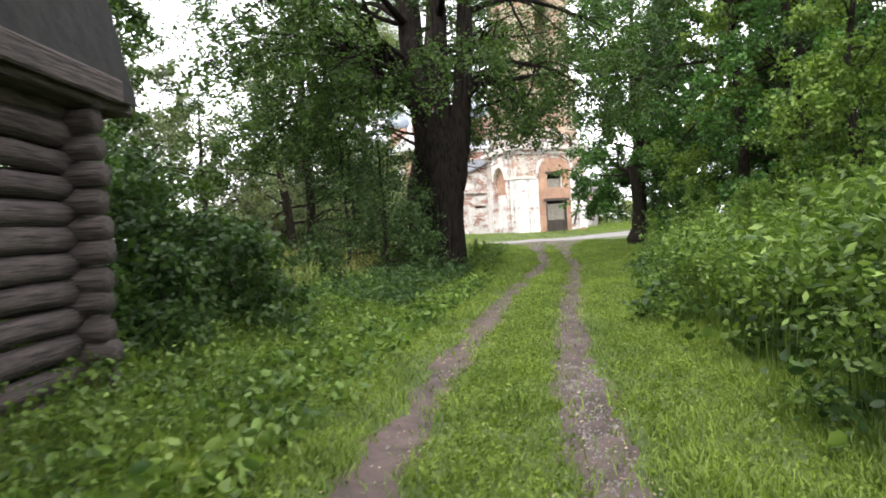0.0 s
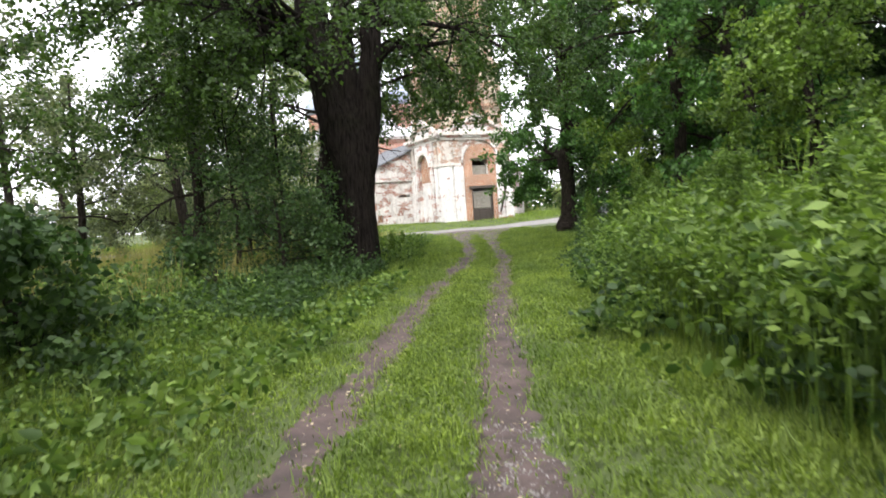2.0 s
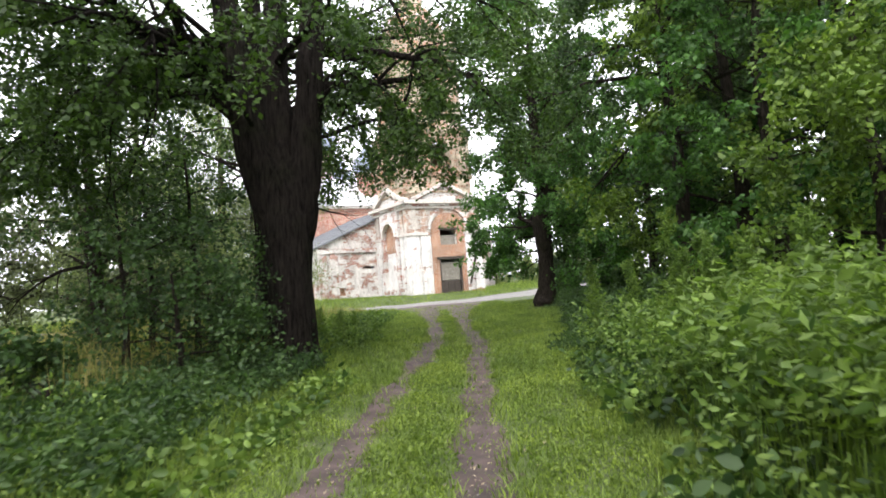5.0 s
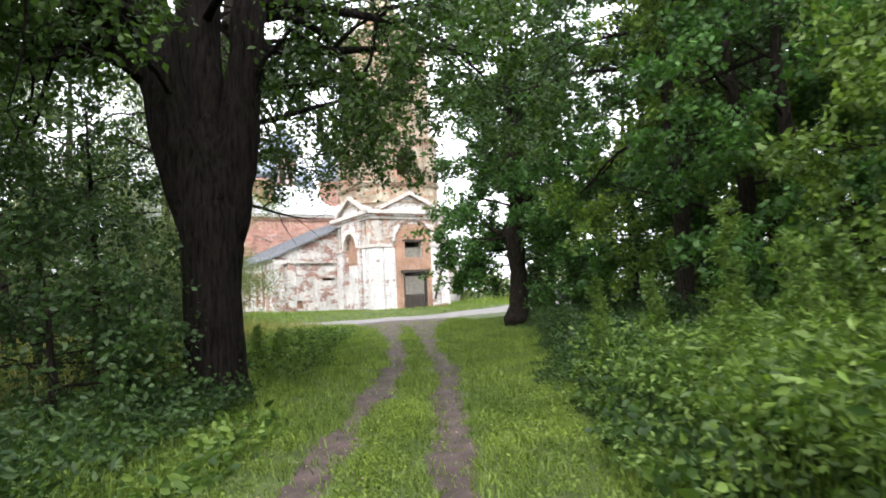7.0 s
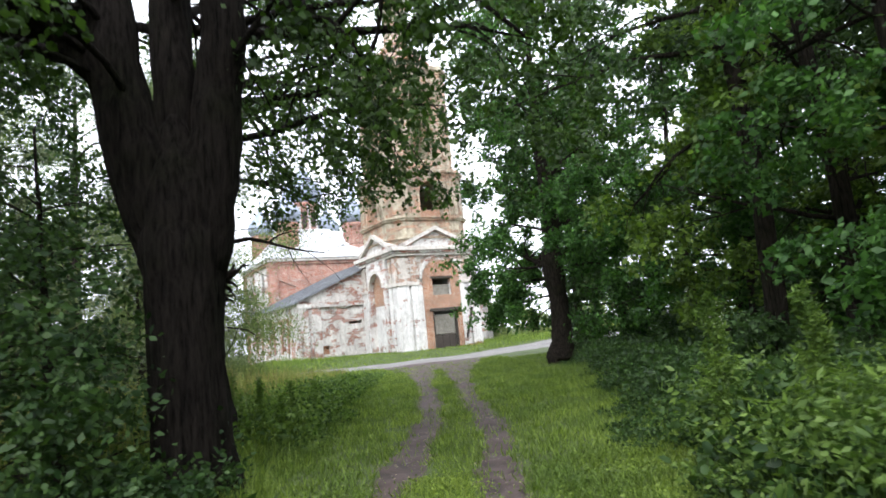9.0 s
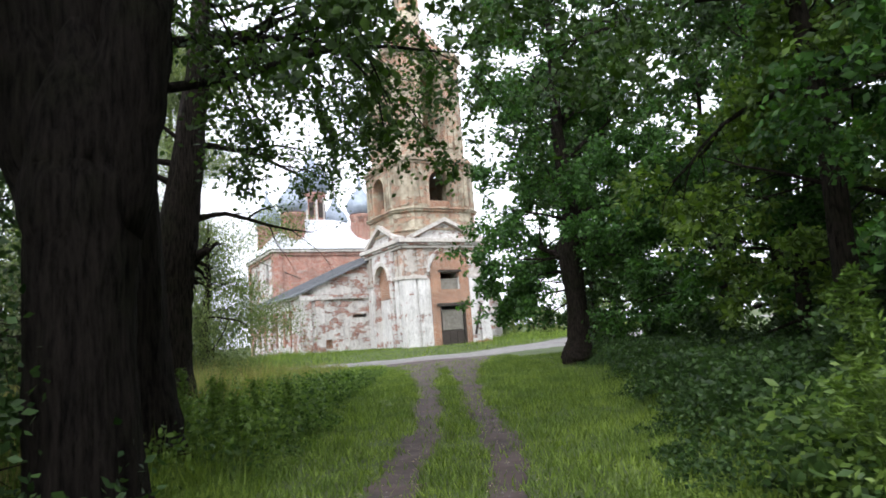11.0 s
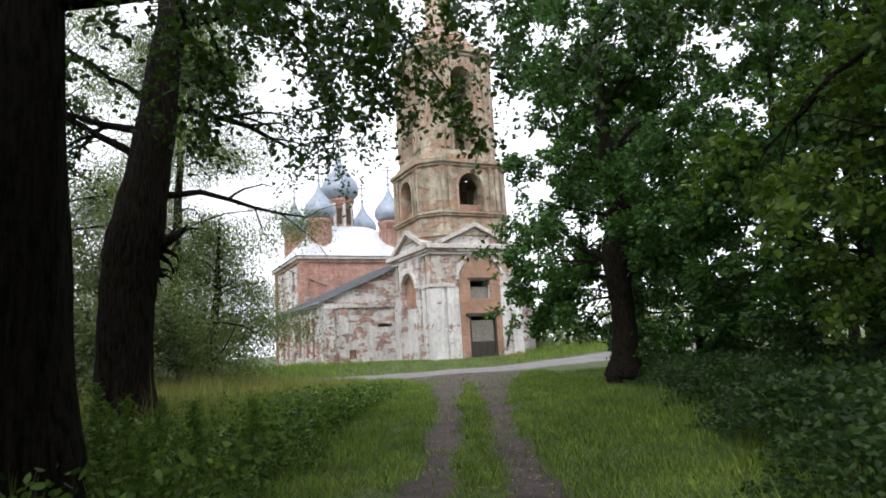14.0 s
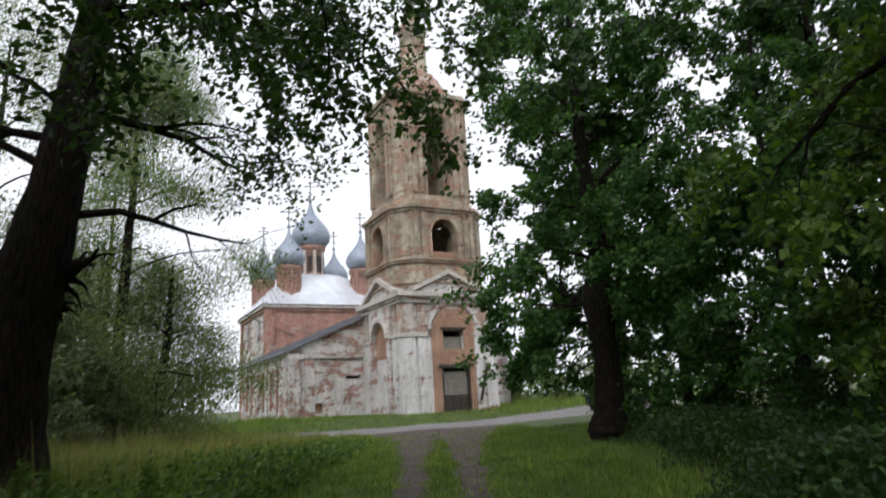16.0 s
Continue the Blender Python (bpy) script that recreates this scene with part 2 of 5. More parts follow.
def join_tubes(tubes):
    vs, fs = [], []
    for v, f in tubes:
        o = len(vs)
        vs += v
        fs += [tuple(i + o for i in q) for q in f]
    return vs, fs


# ---- ground ----
def ease(a):
    a = min(max(a, 0.0), 1.0)
    return a * a * (3 - 2 * a)


def rise(x, y):
    """Height of the ground: level to the road, then a low bank on which the church stands."""
    return 0.47 * ease((y - 48.5 - 0.25 * max(0, x - 4)) / 8) * (0.2 + 0.8 * ease((x + 9) / 9))


LEFT_RUT = [(-0.9, -14), (-0.75, -4), (-0.62, 1.5), (-0.51, 3.6), (-0.33, 4.75), (-0.04, 6.6), (0.83, 10.7), (1.27, 13.2), (1.76, 15.0), (2.5, 18.0), (3.0, 20.2), (3.4, 22.0), (4.05, 26.5), (4.7, 32), (5.3, 37), (5.7, 44)]
RIGHT_RUT = [(0.35, -14), (0.6, -4), (0.78, 1.5), (0.86, 3.5), (0.96, 4.5), (1.22, 6.3), (1.95, 10.3), (2.47, 12.7), (2.85, 14.4), (3.45, 17.4), (3.9, 19.0), (4.25, 21.0), (4.65, 24.2), (5.2, 27.5), (6.1, 33), (7.0, 38), (8.3, 45)]


def along(line, y):
    return float(np.interp(y, [q[1] for q in line], [q[0] for q in line]))


def road_y(x):
    """The near edge of the gravel road that crosses before the church."""
    return np.interp(x, [-90, -10, 0, 5, 10, 14, 20, 40, 130], [40, 43.6, 44.4, 44.7, 46.5, 49.0, 53.2, 68.6, 140])

ROAD_WIDE = 5.2
gx = np.concatenate((np.linspace(-400, -14, 30), np.linspace(-13.6, 18, 105), np.linspace(19, 400, 30)))
gy = np.concatenate((np.linspace(-120, -3, 25), np.linspace(-2.8, 62, 220), np.linspace(64, 900, 40)))
gv = []
for yy in gy:
    lx, rx = along(LEFT_RUT, yy), along(RIGHT_RUT, yy)
    for xx in gx:
        z = rise(xx, yy) + 0.05 * noise.noise(Vector((xx * 0.5, yy * 0.5, 0))) + 0.02 * noise.noise(Vector((xx * 2, yy * 2, 3)))
        if yy < 44:
            for c in (lx, rx):
                z -= 0.06 * math.exp(-((xx - c) / 0.22) ** 2)
        z += 0.06 * min(1, max(0, (abs(xx - (lx + rx) / 2) - 2.4) / 3)) * (1 if yy < 39 else max(0, 1 - (yy - 39) / 3))
        gv.append((xx, yy, z))
w_ = len(gx)
gf = [(j * w_ + i, j * w_ + i + 1, (j + 1) * w_ + i + 1, (j + 1) * w_ + i) for j in range(len(gy) - 1) for i in range(w_ - 1)]
ground = tagged(new("ground", mesh_of("ground", gv, gf, M["soil"], True)), "grassy uneven ground along a forest track", "ground", kind="structure")
GZ = np.array([v[2] for v in gv]).reshape(len(gy), w_)


def gz(x, y):
    """Ground height at arrays x, y."""
    x, y = np.atleast_1d(x).astype(float), np.atleast_1d(y).astype(float)
    i = np.clip(np.searchsorted(gx, x) - 1, 0, w_ - 2)
    j = np.clip(np.searchsorted(gy, y) - 1, 0, len(gy) - 2)
    fx = np.clip((x - gx[i]) / (gx[i + 1] - gx[i]), 0, 1)
    fy = np.clip((y - gy[j]) / (gy[j + 1] - gy[j]), 0, 1)
    return (GZ[j, i] * (1 - fx) + GZ[j, i + 1] * fx) * (1 - fy) + (GZ[j + 1, i] * (1 - fx) + GZ[j + 1, i + 1] * fx) * fy


def gz1(x, y):
    return float(gz(x, y)[0])


def rut_half(y, seed):
    base = float(np.interp(y, [0, 20, 30, 36, 41, 45], [0.215, 0.23, 0.3, 0.7, 1.3, 2.0]))
    return base * (1 + 0.55 * noise.noise(Vector((seed, y * 0.8, 0))) + 0.4 * noise.noise(Vector((seed, y * 3.1, 5))))


def rut_mesh(name, line, seed):
    vs, fs = [], []
    ys = np.arange(-8, 45.2, 0.12)
    for k, y in enumerate(ys):
        c, h = along(line, y) + 0.05 * noise.noise(Vector((seed + 4, y * 0.7, 0))), rut_half(y, seed)
        for s in np.linspace(-1, 1, 9):
            x = c + s * h * (1 + 0.7 * noise.noise(Vector((seed, y * 5, s * 2))))
            vs.append((x, y, gz1(x, y) + 0.012 + 0.02 * (1 - s * s) * noise.noise(Vector((x * 6, y * 6, seed))) - (0.012 if abs(s) == 1 else 0)))
        if k:
            o = 9 * (k - 1)
            fs += [(o + q, o + q + 1, o + 10 + q, o + 9 + q) for q in range(8)]
    return mesh_of(name, vs, fs, M["dirt"], True)


tagged(new("wheel_rut", rut_mesh("wheel_rut", LEFT_RUT, 1.3)), "bare brown dirt wheel rut in the grass", "rut", kind="structure")
tagged(new("wheel_rut", rut_mesh("wheel_rut", RIGHT_RUT, 7.9)), "bare brown dirt wheel rut with pale chips", "rut", kind="structure")
rv, rf = [], []
for k, x in enumerate(np.arange(-90, 130, 1.0)):
    y0 = float(road_y(x))
    for s in range(9):
        e = 0.25 * noise.noise(Vector((x * 0.6, s * 0.4, 9))) if s in (0, 8) else 0
        y = y0 + ROAD_WIDE * s / 8 + e
        rv.append((x, y, gz1(x, y) + 0.03 + 0.05 * (1 - ((s - 4) / 4) ** 2) - (0.05 if s in (0, 8) else 0)))
    if k:
        o = 9 * (k - 1)
        rf += [(o + q, o + 9 + q, o + 10 + q, o + q + 1) for q in range(8)]
tagged(new("road", mesh_of("road", rv, rf, M["road"], True)), "pale gravel road crossing before the church", "road", kind="structure")


# ---- the church and its bell tower ----
def arch_curve(x, c, half, z_spring):
    d = min(1.0, abs(x - c) / half)
    return z_spring + half * math.sqrt(max(0.0, 1 - d * d))


def wall_mesh(x0, x1, z0, z1, thick, openings=(), top=None):
    """A wall along x, its outer face at y = 0 and its inner one at y = thick, with openings through it:
    (centre, half width, sill, spring or head, arched). top: a function of x for a sloping head."""
    bm = bmesh.new()
    xs = {x0, x1}
    for c, h, a, b, arched in openings:
        xs |= {c - h, c + h}
        if arched:
            xs |= {c - h * math.cos(math.pi * k / 14) for k in range(15)}
    if top:
        xs |= set(np.linspace(x0, x1, 9))
    xs = sorted(xs)
    xs = [x for k, x in enumerate(xs) if k == 0 or x - xs[k - 1] > 1e-5]

    def quad(*ps):
        bm.faces.new([bm.verts.new(p) for p in ps])

    head = top or (lambda x: z1)
    for a, b in zip(xs, xs[1:]):
        m = (a + b) / 2
        cuts = []
        for c, h, s, e, arched in openings:
            if c - h < m < c + h:
                ea, eb = (arch_curve(a, c, h, e), arch_curve(b, c, h, e)) if arched else (e, e)
                cuts.append((s, ea, eb))
        cuts.sort()
        la = lb = z0
        for s, ea, eb in cuts + [(None, None, None)]:
            ua, ub = (s, s) if s is not None else (head(a), head(b))
            if max(ua - la, ub - lb) > 1e-6:
                quad((a, 0, la), (b, 0, lb), (b, 0, ub), (a, 0, ua))
                quad((a, thick, la), (a, thick, ua), (b, thick, ub), (b, thick, lb))
                quad((a, 0, ua), (b, 0, ub), (b, thick, ub), (a, thick, ua))
                quad((a, 0, la), (a, thick, la), (b, thick, lb), (b, 0, lb))
            if s is not None:
                la, lb = ea, eb
    for c, h, s, e, arched in openings:
        for x in (c - h, c + h):
            quad((x, 0, s), (x, thick, s), (x, thick, e), (x, 0, e))
    for x in (x0, x1):
        quad((x, 0, z0), (x, thick, z0), (x, thick, head(x)), (x, 0, head(x)))
    bmesh.ops.remove_doubles(bm, verts=bm.verts, dist=1e-5)
    return bm


def lathe(profile, sides_=24):
    bm = bmesh.new()
    rows = []
    for r, z in profile:
        rows.append([bm.verts.new((r * math.cos(2 * math.pi * k / sides_), r * math.sin(2 * math.pi * k / sides_), z)) for k in range(sides_)])
    for p, q in zip(rows, rows[1:]):
        for k in range(sides_):
            f = bm.faces.new((p[k], p[(k + 1) % sides_], q[(k + 1) % sides_], q[k]))
            f.smooth = True
    bm.faces.new(rows[0][::-1])
    bm.faces.new(rows[-1])
    return bm


def turned(ob, x, y, deg):
    ob.matrix_basis = pose(x, y, 0, 0, 0, deg)
    return ob


YAW = 19.3
SITE = pose(6.84, 56.71, 0.47, 0, 0, YAW)
S = 6.6                      # side of the tower's foot
tower = thing("bell_tower", SITE, "ruined tiered bell tower, white plaster fallen off red brick", "bell tower")


def sides(half, cx=S / 2, cy=S / 2):
    """Poses of the four walls of a square of that half width: x along the wall from its left end, y inwards."""
    return [(cx - half, cy - half, 0), (cx + half, cy - half, 90), (cx + half, cy + half, 180), (cx - half, cy + half, 270)]


def ring(parent, name, half, z0, z1, out, material, cx=S / 2, cy=S / 2, bev=0.03):
    """A moulding that runs round a square body, one length a side."""
    for x, y, deg in sides(half, cx, cy):
        turned(part(name, box(-out, 2 * half + out - 0.003, -out, 0.0, z0, z1, bev), material, parent), x, y, deg)


# tier one
FRONT1 = [(3.55, 0.78, 3.95, 5.2, False), (3.62, 1.05, -0.6, 2.75, False)]
LOWER, UPPER = [(3.55, 0.78, 3.95, 4.85, False), FRONT1[1]], [(3.55, 0.78, 4.85, 5.2, False)]
for k, (x, y, deg) in enumerate(sides(S / 2)):
    a, b = (0, S) if k % 2 == 0 else (0.9, S - 0.9)
    turned(part("wall", wall_mesh(a, b, -1.0, 4.85, 0.9, LOWER if k == 0 else []), M["whitewash"], tower, "white plastered lower wall"), x, y, deg)
    turned(part("wall", wall_mesh(a, b, 4.85, 7.2, 0.9, UPPER if k == 0 else []), M["worn"], tower, "upper wall with plaster worn to brick"), x, y, deg)
# red brick bay round the door and the window, with an arched hood
bm = wall_mesh(1.95, 5.25, -0.9, 5.55, 0.06, FRONT1, top=lambda x: 5.3 + 1.3 * math.sqrt(max(0, 1 - ((x - 3.6) / 1.66) ** 2)))
turned(part("brick_bay", bm, M["brick"], tower, "bare red brick bay round the doorway"), 0, -0.063, 0)


def arch_band(c, half, z, wide, deep, steps=14):
    bm = bmesh.new()
    rows = []
    for k in range(steps + 1):
        a = math.pi * k / steps
        rows.append([bm.verts.new((c - r * math.cos(a), y, z + r * math.sin(a))) for r, y in ((half, 0), (half, -deep), (half + wide, -deep), (half + wide, 0))])
    for p, q in zip(rows, rows[1:]):
        for k in range(4):
            bm.faces.new((p[k], p[(k + 1) % 4], q[(k + 1) % 4], q[k]))
    bm.faces.new(rows[0])
    bm.faces.new(rows[-1][::-1])
    return bm


turned(part("arch_hood", arch_band(3.6, 1.68, 5.25, 0.22, 0.16), M["plaster"], tower), 0, -0.003, 0)
# blind arch on the flank that faces the meadow
fl = sides(S / 2)[3]
turned(part("blind_arch", wall_mesh(1.55, 5.05, -0.8, 6.95, 0.3, [(3.3, 1.2, -0.7, 4.9, True)]), M["plaster"], tower, "plastered frame round a blind arched niche"), fl[0] - 0.303, fl[1], fl[2])
turned(part("niche_brick", box(2.08, 4.52, -0.02, -0.003, 3.6, 6.2, 0.0), M["brick"], tower, "orange brick filling of the niche"), fl[0], fl[1], fl[2])
turned(part("arch_hood", arch_band(3.3, 1.2, 4.9, 0.22, 0.14), M["trimwhite"], tower), fl[0] - 0.306, fl[1], fl[2])
# corner pilasters in two steps
for x, y, deg in sides(S / 2):
    for a, b in ((-0.06, 0.75), (0.95, 1.5), (S - 1.5, S - 0.95), (S - 0.75, S + 0.06)):
        turned(part("pilaster", box(a, b, -0.16, -0.003, -0.9, 4.75, 0.03), M["whitewash"], tower), x, y, deg)
        turned(part("pilaster", box(a + 0.04, b - 0.04, -0.10, -0.003, 5.0, 6.95, 0.03), M["worn"], tower), x, y, deg)
    turned(part("impost", box(-0.12, 1.6, -0.24, -0.003, 4.75, 5.0, 0.03), M["trimwhite"], tower), x, y, deg)
    turned(part("impost", box(S - 1.6, S + 0.12, -0.24, -0.003, 4.75, 5.0, 0.03), M["trimwhite"], tower), x, y, deg)
ring(tower, "cornice", S / 2, 6.95, 7.15, 0.22, M["trimwhite"])
ring(tower, "cornice", S / 2, 7.15, 7.32, 0.36, M["plaster"])
ring(tower, "cornice", S / 2, 7.32, 7.62, 0.50, M["trimwhite"])


def pediment(half, rise_, deep, y0):
    bm = bmesh.new()
    a = [bm.verts.new(p) for p in ((-half, y0, 0), (half, y0, 0), (0, y0, rise_))]
    b = [bm.verts.new((v.co.x, deep, v.co.z)) for v in a]
    bm.faces.new(a)
    bm.faces.new(b[::-1])
    for k in range(3):
        bm.faces.new((a[k], a[(k + 1) % 3], b[(k + 1) % 3], b[k]))
    return bm


def raking(half, rise_, wide, deep, sign):
    bm = bmesh.new()
    n = Vector((half, 0, rise_)).normalized()
    up = Vector((-n.z, 0, n.x)) * wide
    quadp = [Vector((-half, 0, 0)), Vector((0, 0, rise_)), Vector((0, 0, rise_ + wide / n.x)), Vector((-half, 0, 0)) + up * 1.0]
    a = [bm.verts.new((p.x * sign, -deep, p.z)) for p in quadp]
    b = [bm.verts.new((p.x * sign, 0.4, p.z)) for p in quadp]
    bm.faces.new(a)
    bm.faces.new(b[::-1])
    for k in range(4):
        bm.faces.new((a[k], a[(k + 1) % 4], b[(k + 1) % 4], b[k]))
    return bm


for x, y, deg in sides(S / 2):
    m0 = pose(x, y, 0, 0, 0, deg)
    ob = part("pediment", pediment(2.45, 1.15, 1.2, -0.12), M["plaster"], tower, "plastered triangular pediment")
    ob.matrix_basis = m0 @ pose(S / 2, 0, 7.62)
    for sg in (1, -1):
        ob = part("raking_cornice", raking(2.75, 1.25, 0.26, 0.42, sg), M["trimwhite"], tower)
        ob.matrix_basis = m0 @ pose(S / 2, 0, 7.63)
part("tower_deck", box(0.05, S - 0.05, 0.05, S - 0.05, 7.2, 7.66, 0.0), M["tin"], tower)

# door and window of the tower's front
part("door_frame", box(2.57, 2.72, -0.04, 0.10, -0.6, 2.75), M["dark"], tower)
part("door_frame", box(4.52, 4.67, -0.04, 0.10, -0.6, 2.75), M["dark"], tower)
part("lintel", box(2.35, 4.9, -0.16, 0.12, 2.75, 2.97), M["dark"], tower, "dark timber lintel")
for k in range(3):
    part("door_board", box(2.73 + 0.6 * k, 3.31 + 0.6 * k, 0.12, 0.2, -0.6, 1.0, 0.01), M["dark"], tower)
part("door_panel", box(2.73, 4.51, 0.14, 0.2, 1.03, 2.5), M["board"], tower, "pale grey boarded upper door panel")
part("window_board", box(2.78, 4.32, 0.25, 0.31, 3.96, 4.75), M["board"], tower, "pale board across the lower window")
part("window_head", box(2.6, 4.5, -0.12, 0.05, 5.2, 5.36), M["dark"], tower)
# a leaning board and a heap of red brick beside the door
part("prop_board", box(-0.08, 0.08, -0.05, 0.05, 0, 2.3, 0.01), M["dark"], tower, "dark board leaning on the wall").matrix_basis = pose(5.15, -0.42, 0.6, 8, 12, 0)
for k in range(26):
    a = random.uniform(4.9, 6.5)
    ob = part("brick", box(-0.13, 0.13, -0.06, 0.06, -0.035, 0.035, 0.006), M["brick"], tower)
    ob.matrix_basis = pose(a, -0.3 - 0.35 * random.random(), -0.1 + 0.4 * random.random() * (1 - abs(a - 5.8)), random.uniform(-30, 30), random.uniform(-30, 30), random.uniform(0, 180))

# tiers two and three: square with broad chamfered corners
def chamfered(half, cut_, name, z0, z1, out, material, bev=0.03):
    """A course round a chamfered square: four long lengths and four short ones across the corners."""
    for x, y, deg in sides(half):
        turned(part(name, box(cut_ - 0.4 * out, 2 * half - cut_ + 0.4 * out, -out, -0.003, z0, z1, bev), material, tower), x, y, deg)
        part(name, box(-0.4 * out, 1.4142 * cut_ + 0.4 * out, -out, -0.003, z0, z1, bev), material, tower).matrix_basis = pose(x, y, 0, 0, 0, deg) @ pose(0, cut_, 0, 0, 0, -45)


def tier(half, cut_, z0, z1, opening, strips, sz0, sz1):
    c = half
    for x, y, deg in sides(half):
        m0 = pose(x, y, 0, 0, 0, deg)
        part("wall", wall_mesh(cut_, 2 * half - cut_, z0, z1, 0.85, [(c, *opening)]), M["ochre"], tower).matrix_basis = m0
        part("corner_wall", box(-0.02, 1.4142 * cut_ + 0.02, 0.002, 0.9, z0, z1, 0.0), M["ochre"], tower).matrix_basis = m0 @ pose(0, cut_, 0, 0, 0, -45)
        for a, b in strips:
            for e in (a, -b):
                part("pilaster", box(c + e, c + e + b - a, -0.13, -0.003, sz0, sz1, 0.03), M["ochre"], tower).matrix_basis = m0
        h, sill, spring = opening[:3]
        part("archivolt", arch_band(c, h + 0.02, spring, 0.2, 0.09), M["ochre"], tower).matrix_basis = m0 @ pose(0, -0.004, 0)
        for e in (-h - 0.22, h + 0.02):
            part("jamb", box(c + e, c + e + 0.2, -0.09, -0.004, sill, spring, 0.02), M["ochre"], tower).matrix_basis = m0
        part("chamfer_panel", box(0.28, 1.4142 * cut_ - 0.28, -0.06, -0.003, sz0 + 0.15, sz1 - 0.15, 0.03), M["ochre"], tower).matrix_basis = m0 @ pose(0, cut_, 0, 0, 0, -45)


H2, C2, H3, C3 = 3.4, 1.1, 3.0, 0.95
tier(H2, C2, 7.6, 13.6, (0.95, 9.95, 11.75, True), ((1.45, 1.75), (1.95, 2.25)), 9.95, 13.15)
for z0, z1, out in ((8.25, 8.42, 0.12), (9.62, 9.78, 0.16), (9.78, 9.92, 0.26), (13.15, 13.35, 0.14), (13.35, 13.6, 0.3)):
    chamfered(H2, C2, "string_course" if z0 < 13 else "cornice", z0, z1, out, M["ochre"])
for x, y, deg in sides(H2):
    turned(part("parapet", box(H2 - 0.95, H2 + 0.95, 0.45, 0.7, 9.95, 10.55, 0.03), M["brick"], tower), x, y, deg)
part("floor_slab", box(0.8, S - 0.8, 0.8, S - 0.8, 9.3, 9.7, 0.0), M["dark"], tower)
part("floor_slab", box(0.9, S - 0.9, 0.9, S - 0.9, 13.6, 13.8, 0.0), M["ochre"], tower)
tier(H3, C3, 13.8, 22.2, (0.85, 14.5, 19.9, True), ((1.15, 1.5), (1.68, 2.0)), 14.6, 21.6)
for z0, z1, out in ((13.8, 14.15, 0.16), (21.6, 21.85, 0.16), (21.85, 22.2, 0.36)):
    chamfered(H3, C3, "cornice", z0, z1, out, M["ochre"])
# the fallen roof: a masonry dome, crumbling, and the stump of the drum that bore the spire
rb = random.Random(41)
part("tower_dome", lathe([(2.7, 22.0), (2.66, 22.6), (2.4, 23.4), (1.95, 24.1), (1.4, 24.6), (1.1, 24.8)], 16), M["worn"], tower, "crumbling brick dome over the belfry").matrix_basis = pose(S / 2, S / 2, 0)
part("spire_drum", lathe([(1.2, 24.6), (1.15, 24.9), (1.02, 25.0), (1.0, 28.4), (1.18, 28.6), (1.2, 28.9), (0.7, 29.6), (0.12, 31.5)], 12), M["ochre"], tower, "slender plastered drum under a bare spire").matrix_basis = pose(S / 2, S / 2, 0)
for k in range(120):
    a, f = rb.uniform(0, 2 * math.pi), rb.random()
    r = np.interp(f, [0, 0.5, 1], [2.72, 2.35, 1.45]) * rb.uniform(0.94, 1.02)
    w, d, h = rb.uniform(0.12, 0.32), rb.uniform(0.1, 0.22), rb.uniform(0.08, 0.26)
    ob = part("masonry_lump", box(-w, w, -d, d, -h, h, 0.04), M["ochre"] if rb.random() < 0.5 else M["brick"], tower)
    ob.matrix_basis = pose(S / 2 + r * math.cos(a), S / 2 + r * math.sin(a), np.interp(f, [0, 0.5, 1], [22.35, 23.4, 24.5]), rb.uniform(-12, 12), rb.uniform(-12, 12), math.degrees(a) + 90 + rb.uniform(-20, 20))
# courses broken out of the cornices
for k in range(110):
    low = rb.random() < 0.55
    half, cut_, z = (H2 + 0.1, C2, 13.62) if low else (H3 + 0.1, C3, 22.22)
    side = rb.choice(sides(half))
    w = rb.uniform(0.08, 0.22)
    ob = part("loose_brick", box(-w, w, -0.1, 0.1, -0.06, rb.uniform(0.05, 0.2), 0.02), M["ochre"] if rb.random() < 0.4 else M["brick"], tower)
    ob.matrix_basis = pose(side[0], side[1], 0, 0, 0, side[2]) @ pose(rb.uniform(cut_, 2 * half - cut_), rb.uniform(0.0, 0.25), z, 0, 0, rb.uniform(-20, 20))

# refectory, low and wide, behind the tower
refectory = thing("refectory", SITE, "low plastered brick nave with a grey sheet roof", "church nave")
RW, RL, RZ = 5.5, 15.7, 4.55
u0, u1, v0, v1 = -RW, S + RW, S, S + RL
ridge = 8.3


def gable(x):
    return RZ + (ridge - RZ) * (1 - abs(x - S / 2) / (RW + S / 2))


part("wall", wall_mesh(u0, u1, -1.0, RZ, 0.8, [(-0.95, 0.55, 2.55, 2.78, False), (-3.55, 0.32, 0.35, 1.0, False)], top=lambda x: gable(x)), M["plaster"], refectory).matrix_basis = pose(0, v0, 0)
part("hole_filling", box(-3.9, -3.2, S + 0.25, S + 0.4, 0.3, 1.05, 0.0), M["brick"], refectory, "broken red brick in a hole in the wall")
WINS = [(3.0 + 4.3 * k, 0.75, 0.9, 3.0, False) for k in range(3)]
ob = part("wall", wall_mesh(0.0, RL, -1.0, RZ, 0.8, WINS), M["plaster"], refectory)
ob.matrix_basis = pose(u0, v1, 0, 0, 0, 270)
ob = part("wall", wall_mesh(0.0, RL, -1.0, RZ, 0.8, WINS), M["plaster"], refectory)
ob.matrix_basis = pose(u1, v0, 0, 0, 0, 90)
